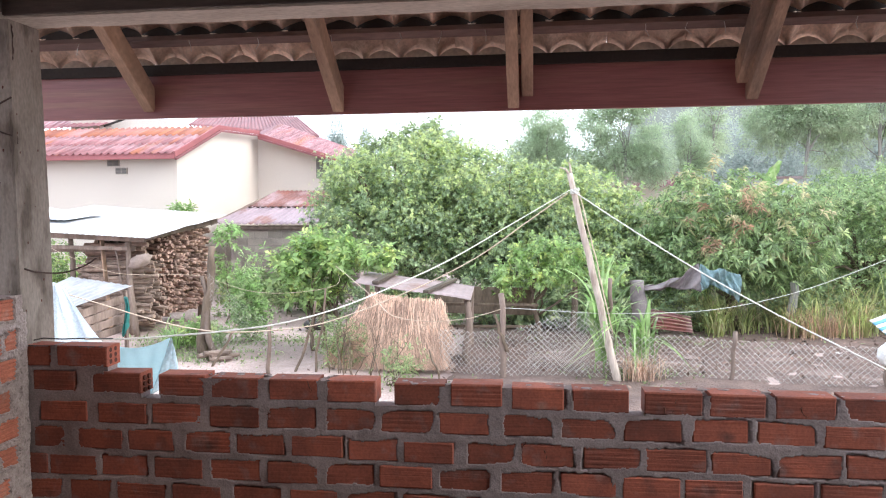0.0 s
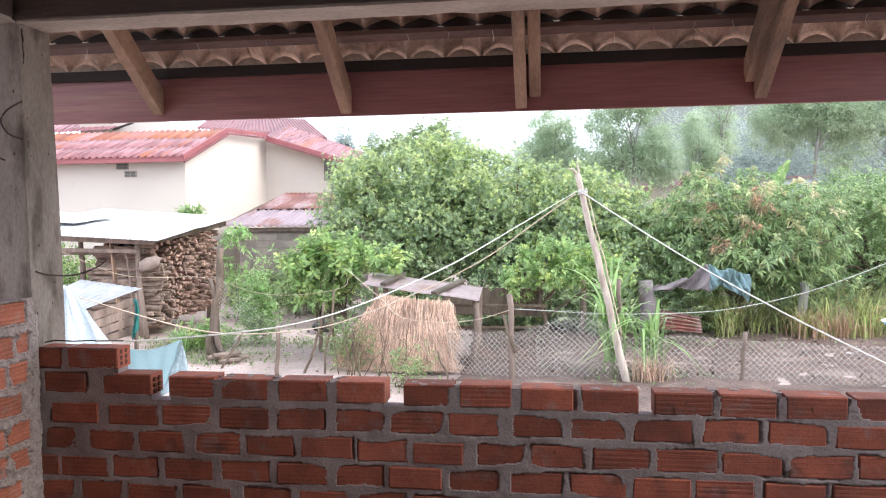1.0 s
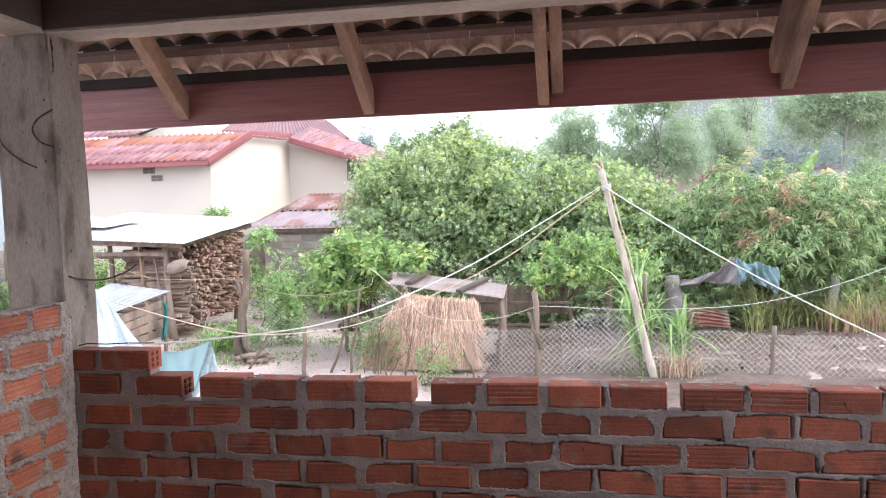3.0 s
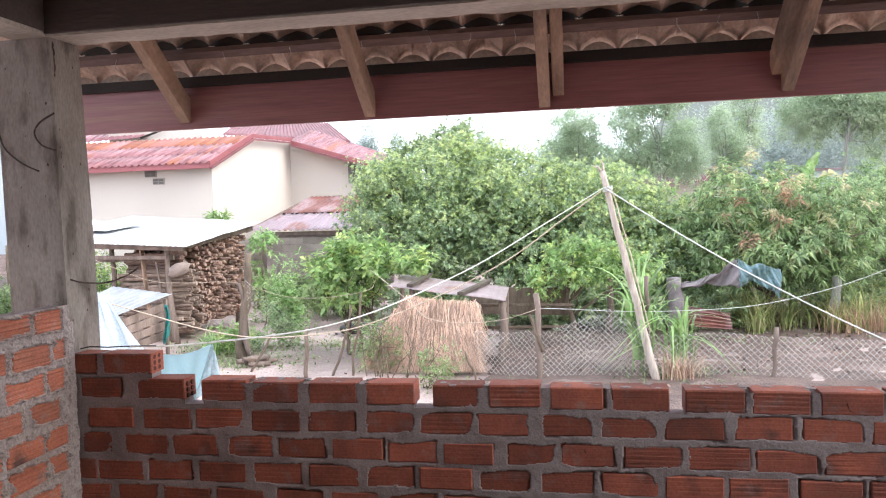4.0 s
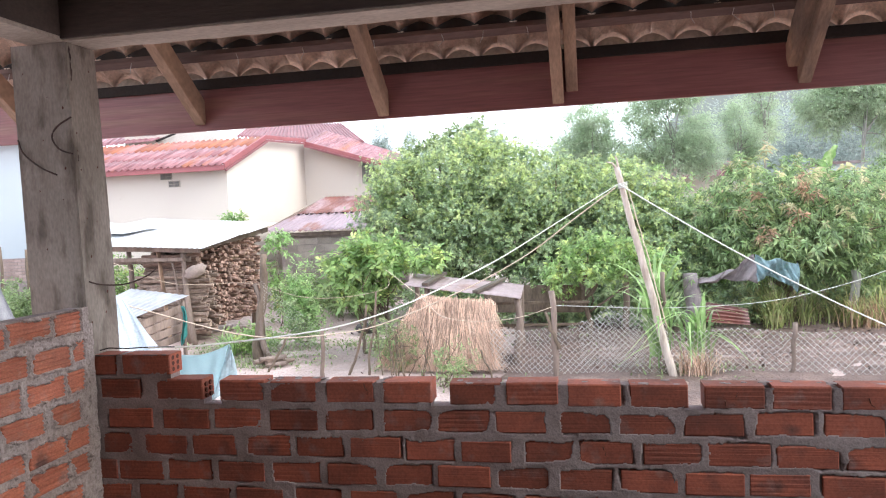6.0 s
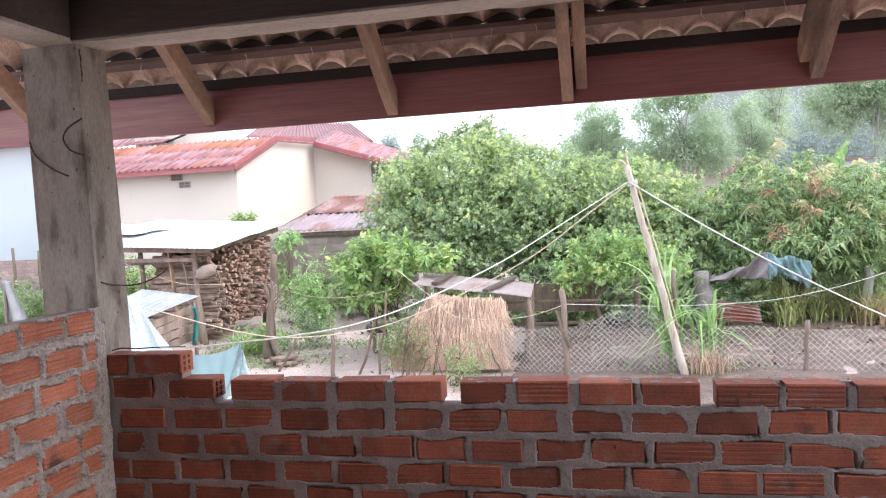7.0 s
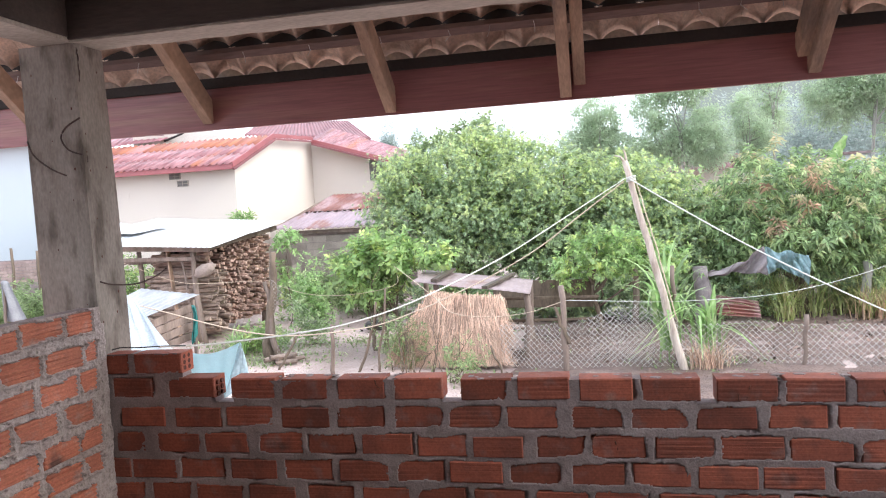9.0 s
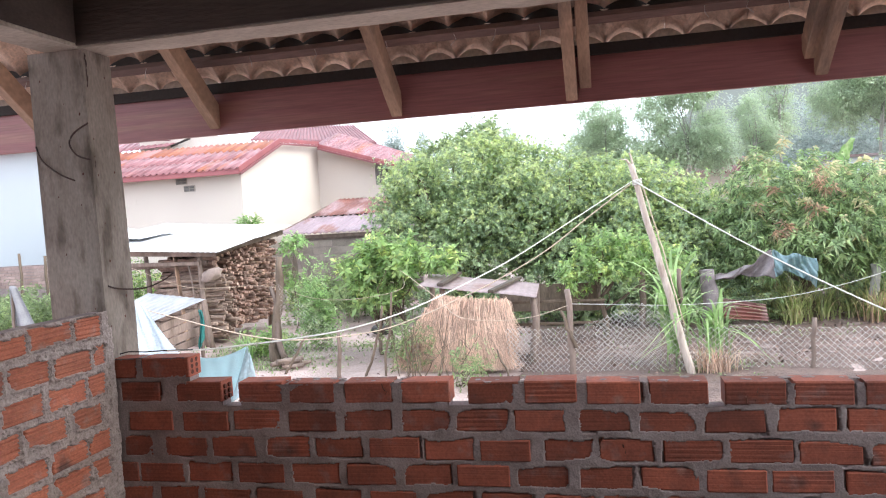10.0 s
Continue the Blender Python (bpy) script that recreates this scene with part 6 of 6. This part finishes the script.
def brick_mesh(length, rib, clay, seed=0):
    """A hollow brick with scored faces: x along it, y into the wall from its face at 0, z up. rib: depth of the scores."""
    g = np.random.default_rng(seed)
    prof = [(0.004, 0.0), (0.0, 0.004)]
    for k in range(4):
        z = 0.0095 + k * 0.0155
        prof += [(0.0, z), (rib, z + 0.002), (rib, z + 0.0065), (0.0, z + 0.0085)]
    prof += [(0.0, BRICK_H - 0.004), (0.004, BRICK_H), (BRICK_D, BRICK_H), (BRICK_D, 0.0)]
    n = len(prof)
    xs = [0.0, 0.004, length - 0.004, length]
    verts, faces = [], []
    for i, x in enumerate(xs):
        inset = 0.003 if i in (0, 3) else 0.0
        for y, z in prof:
            verts.append((x, y + inset * (y < 0.01) + g.normal(0, 0.00015 + 0.1 * rib), z + g.normal(0, 0.0005)))
    for i in range(3):
        for k in range(n):
            faces.append((i * n + k, i * n + (k + 1) % n, (i + 1) * n + (k + 1) % n, (i + 1) * n + k))
    faces += [tuple(range(n))[::-1], tuple(range(3 * n, 4 * n))]
    me = bpy.data.meshes.new("brick")
    me.from_pydata(verts, [], [f[::-1] for f in faces])
    me.materials.append(clay)
    return me


BRICKS = {}


def brick_wall(name, label, m, rows, length, foot, tops, seed, ribs, relief=1.0, clay=M_BRICK, bed=M_MORTAR, crack=0.33):
    """rows: (bottom, [(start, brick length), ...], fall per metre); tops: (from, to, height) stretches of the mortar body."""
    wall = thing(name, label, "wall", kind="structure")
    wall.matrix_world = m
    g = np.random.default_rng(seed)
    rects = []
    for bottom, bricks, fall in rows:
        drift = g.uniform(-0.0015, 0.0015)
        for start, bl in bricks:
            bl_q = round(bl, 2)
            key = (bl_q, ribs[g.integers(len(ribs))])
            if key not in BRICKS:
                BRICKS[key] = brick_mesh(*key, clay, seed=len(BRICKS))
            z = bottom + drift - fall * (start - 1) + g.normal(0, 0.002)
            ob = new("brick", BRICKS[key])
            ob.parent = wall
            ob.matrix_basis = pose(start, g.normal(0.0, 0.0018), z, g.normal(0, 0.6), g.normal(0, 0.5), g.normal(0, 0.5))
            rects.append((start, start + bl, z, z + BRICK_H))
    # mortar: a fine relief, near flush, that laps unevenly over the bricks' edges and has shrunk away from some of them
    step = 0.0042
    us = np.arange(0, length + 1e-6, step)
    vs = np.arange(foot, max(t[2] for t in tops) + 1e-6, step)
    u, v = np.meshgrid(us, vs)
    inside = np.full(u.shape, -1.0)
    cover = np.zeros(u.shape)
    for a, b, c, d in rects:
        i0, i1 = np.searchsorted(us, [a - 0.03, b + 0.03])
        j0, j1 = np.searchsorted(vs, [c - 0.03, d + 0.03])
        e = g.normal(0, 0.0025, 4) + g.choice([0, 0, 0, 0.008], 4)
        uu, vv = u[j0:j1, i0:i1], v[j0:j1, i0:i1]
        dx, dz = np.minimum(uu - a - e[0], b - e[1] - uu), np.minimum(vv - c - 0.5 * e[2], d - 0.5 * e[3] - vv)
        round_in = np.where((dx > 0) & (dz > 0), dx + dz - np.hypot(dx, dz), np.minimum(dx, dz))
        inside[j0:j1, i0:i1] = np.maximum(inside[j0:j1, i0:i1], round_in)
        cover[j0:j1, i0:i1] = np.where(round_in > -0.02, g.uniform(-1, 1), cover[j0:j1, i0:i1])
    rough = np.array([[noise.noise((x * 34, y * 34, seed)) * 0.6 + noise.noise((x * 90, y * 90, seed + 5)) * 0.5 for x in us] for y in vs])
    patch = np.array([[noise.noise((x * 9, y * 11, seed + 9)) for x in us] for y in vs])
    shrunk = np.array([[noise.noise((x * 13, y * 17, seed + 21)) for x in us] for y in vs])
    lap = 0.0015 + 0.0055 * rough + 0.012 * np.clip(patch, -0.3, 1) + 0.002 * cover
    lip = np.clip(1 - np.abs(inside - lap + 0.004) / 0.007, 0, 1) * np.clip(0.35 + rough + 0.6 * patch, 0, 1)
    y = np.where(inside < lap, relief * (-0.0025 * np.clip(patch + 0.35, 0, 1) - 0.003 * rough - 0.0045 * max(relief - 0.7, 0) * lip) + 0.001, 0.012)
    y = np.where((np.abs(inside - lap + 0.002) < 0.0024) & (shrunk + 0.3 * rough > crack), 0.013, y)
    top = np.full(us.shape, foot)
    for a, b, h in tops:
        top = np.where((us >= a) & (us <= b), h, top)
    ok = v <= (top + 0.004 * rough[-1] + 0.004)[None]
    nu = len(us)
    i, j = np.meshgrid(np.arange(len(vs) - 1), np.arange(nu - 1), indexing="ij")
    f = np.stack([i * nu + j, i * nu + j + 1, (i + 1) * nu + j + 1, (i + 1) * nu + j], -1).reshape(-1, 4)
    keep = ok.ravel()[f].all(1)
    front = np.stack([u, y, v], -1).reshape(-1, 3)
    soup("mortar", front, f[keep], bed, wall, "rough grey cement mortar", True)
    bm = bmesh.new()
    for a, b, h in tops:
        box(bm, (a + 0.001, 0.02, foot), (b - 0.001, BRICK_D - 0.003, h - 0.004))
    part("mortar_core", bm, M_MORTAR, wall)
    return wall


def course(start, end, pitch=0.2, bl=0.175, seed=0, first=None):
    g = np.random.default_rng(seed)
    out, x = [], start
    while x < end:
        ln = min(bl + round(float(g.normal(0, 0.006)), 2), end - x)
        if ln > 0.05:
            out.append((x + float(g.normal(0, 0.004)), ln))
        x += pitch
    return out


def build_walls():
    # front wall under the eave, its top course broken by two gaps and stepped up at the column
    rows = [
        (0.909, [(0.46, 0.09), (0.578, 0.187)], 0.0),
        (0.808, [(0.483, 0.164), (0.712, 0.183), (0.96, 0.174), (1.154, 0.175), (1.363, 0.17), (1.567, 0.172), (1.8, 0.168), (1.992, 0.167),
                 (2.193, 0.175), (2.391, 0.177), (2.62, 0.18), (2.823, 0.175), (3.023, 0.18), (3.228, 0.175)] + course(3.43, 4.7, seed=3), 0.0095),
        (0.711, [(0.509, 0.176), (0.731, 0.181), (0.934, 0.18), (1.146, 0.177), (1.354, 0.175), (1.563, 0.175), (1.752, 0.179), (1.952, 0.171),
                 (2.158, 0.17), (2.352, 0.178), (2.557, 0.18), (2.771, 0.172), (2.972, 0.174), (3.171, 0.176)] + course(3.375, 4.75, seed=4), 0.0035),
        (0.613, [(0.481, 0.118), (0.649, 0.17), (0.841, 0.166), (1.053, 0.167), (1.242, 0.166), (1.439, 0.184), (1.64, 0.171), (1.83, 0.174),
                 (2.048, 0.16), (2.225, 0.175), (2.428, 0.18), (2.625, 0.187), (2.832, 0.184), (3.035, 0.186), (3.24, 0.176)] + course(3.44, 4.75, seed=5), 0.004),
        (0.519, [(0.452, 0.076), (0.539, 0.176), (0.738, 0.172), (0.937, 0.181), (1.144, 0.177), (1.352, 0.179), (1.554, 0.174), (1.747, 0.18),
                 (1.948, 0.18), (2.155, 0.172), (2.354, 0.176), (2.554, 0.177), (2.749, 0.183), (2.962, 0.179), (3.166, 0.18)] + course(3.37, 4.75, seed=6), 0.002),
        (0.424, [(0.452, 0.13), (0.615, 0.16), (0.793, 0.185), (1.002, 0.185), (1.226, 0.18)] + course(1.43, 4.75, 0.2, 0.174, 7), 0.002),
        (0.327, course(0.56, 4.75, 0.2, 0.174, 8), 0.002),
        (0.23, course(0.475, 4.75, 0.2, 0.174, 9), 0.002),
    ]
    tops = [(0.448, 0.76, 0.983), (0.76, 0.885, 0.883), (0.885, 0.962, 0.799), (0.962, 1.73, 0.876), (1.73, 1.802, 0.796), (1.802, 2.56, 0.867), (2.56, 2.622, 0.787), (2.622, 3.4, 0.857), (3.4, 4.78, 0.846)]
    wall = brick_wall("wall_front", "low unfinished wall of red hollow bricks in rough grey mortar", Matrix(), rows, 4.78, 0.15, tops, 21, (0.0001, 0.0001, 0.0002, 0.0006), 0.75)
    bm = bmesh.new()
    box(bm, (0.448, 0.002, FLOOR), (4.78, BRICK_D, 0.149))
    part("wall_foot", bm, M_MORTAR, wall)
    # crumbs and smears of mortar left on the top course
    g = np.random.default_rng(61)
    bm = bmesh.new()
    for k in range(110):
        x = g.uniform(0.98, 3.9)
        if any(a - 0.01 < x < b + 0.01 for a, b in ((0.88, 0.965), (1.72, 1.81), (2.55, 2.63))):
            continue
        s = g.uniform(0.003, 0.011)
        r = bmesh.ops.create_icosphere(bm, subdivisions=1, radius=1)
        for v in r["verts"]:
            v.co = Vector((v.co.x * s * g.uniform(1.2, 2.6), v.co.y * s * 1.4, v.co.z * s * 0.45)) + Vector((x, 0, 0.882 - 0.0095 * (x - 1)))
        dy = g.uniform(0.008, 0.075)
        for v in r["verts"]:
            v.co.y += dy
    part("mortar_crumbs", bm, M_MORTAR, wall, "crumbs of dried mortar")
    # cracks in a few bricks of the upper courses
    for k, (x, z0, z1) in enumerate(((1.5, 0.875, 0.835), (2.72, 0.845, 0.8), (2.68, 0.82, 0.79), (2.24, 0.69, 0.62), (2.3, 0.665, 0.62), (1.37, 0.77, 0.735), (3.1, 0.83, 0.79))):
        tubes("crack", [(wobble((x, -0.0006, z0), (x + 0.012 * (-1) ** k, -0.0006, z1), 9, 0.003, 400 + k), np.linspace(0.0022, 0.0007, 9))], M_HOLE, wall, "dark crack in a brick", 5)
    # open ends of the two stepped bricks: six dark plugs for shaded cavities each
    for x, z in ((0.767, 0.905), (0.897, 0.808)):
        for a in range(2):
            for b in range(3):
                bm = bmesh.new()
                bmesh.ops.create_cone(bm, cap_ends=True, segments=12, radius1=0.0085, radius2=0.0085, depth=0.03, matrix=Matrix.Translation((x - 0.0135, 0.026 + a * 0.031, z + 0.018 + b * 0.021)) @ Matrix.Rotation(radians(90), 4, "Y"))
                part("cavity", bm, M_HOLE, wall, "dark plug for a shaded brick cavity")
    # side wall, a little higher, butting the column
    L = 3.0
    o = lambda y: L + y
    rows = []
    near = [[(-0.194, 0.126), (-0.404, 0.188), (-0.61, 0.19)], [(-0.113, 0.062), (-0.309, 0.182), (-0.502, 0.171)], [(-0.15, 0.086), (-0.347, 0.177), (-0.549, 0.175)],
            [(-0.245, 0.147), (-0.453, 0.171), (-0.66, 0.179)], [(-0.171, 0.107), (-0.346, 0.165), (-0.554, 0.181)]]
    for k, z in enumerate((1.082, 0.975, 0.872, 0.768, 0.668, 0.57, 0.474, 0.378, 0.28)):
        br = near[k % 5 if k < 5 else 3 + k % 2]
        br = br + [(br[-1][0] - 0.2 * i, 0.176) for i in range(1, 11)]
        rows.append((z, [(o(y), ln) for y, ln in br], 0.0))
    m = Matrix.Translation((0.468, -L, 0)) @ Matrix.Rotation(radians(90), 4, "Z")
    wall = brick_wall("wall_left", "low unfinished side wall of red ribbed hollow bricks", m, rows, L - 0.004, 0.2, [(0, L - 0.02, 1.166), (L - 0.02, L - 0.004, 1.1)], 33, (0.0042, 0.005), 2.5, M_BRICK_RIB_LIT, M_MORTAR_LIT, 0.1)
    bm = bmesh.new()
    box(bm, (-2.1, 0.002, FLOOR), (L - 0.004, BRICK_D, 0.199))
    box(bm, (-2.1, 0.002, 0.199), (-0.001, BRICK_D, 1.166))
    part("wall_foot", bm, M_MORTAR, wall)


build_walls()
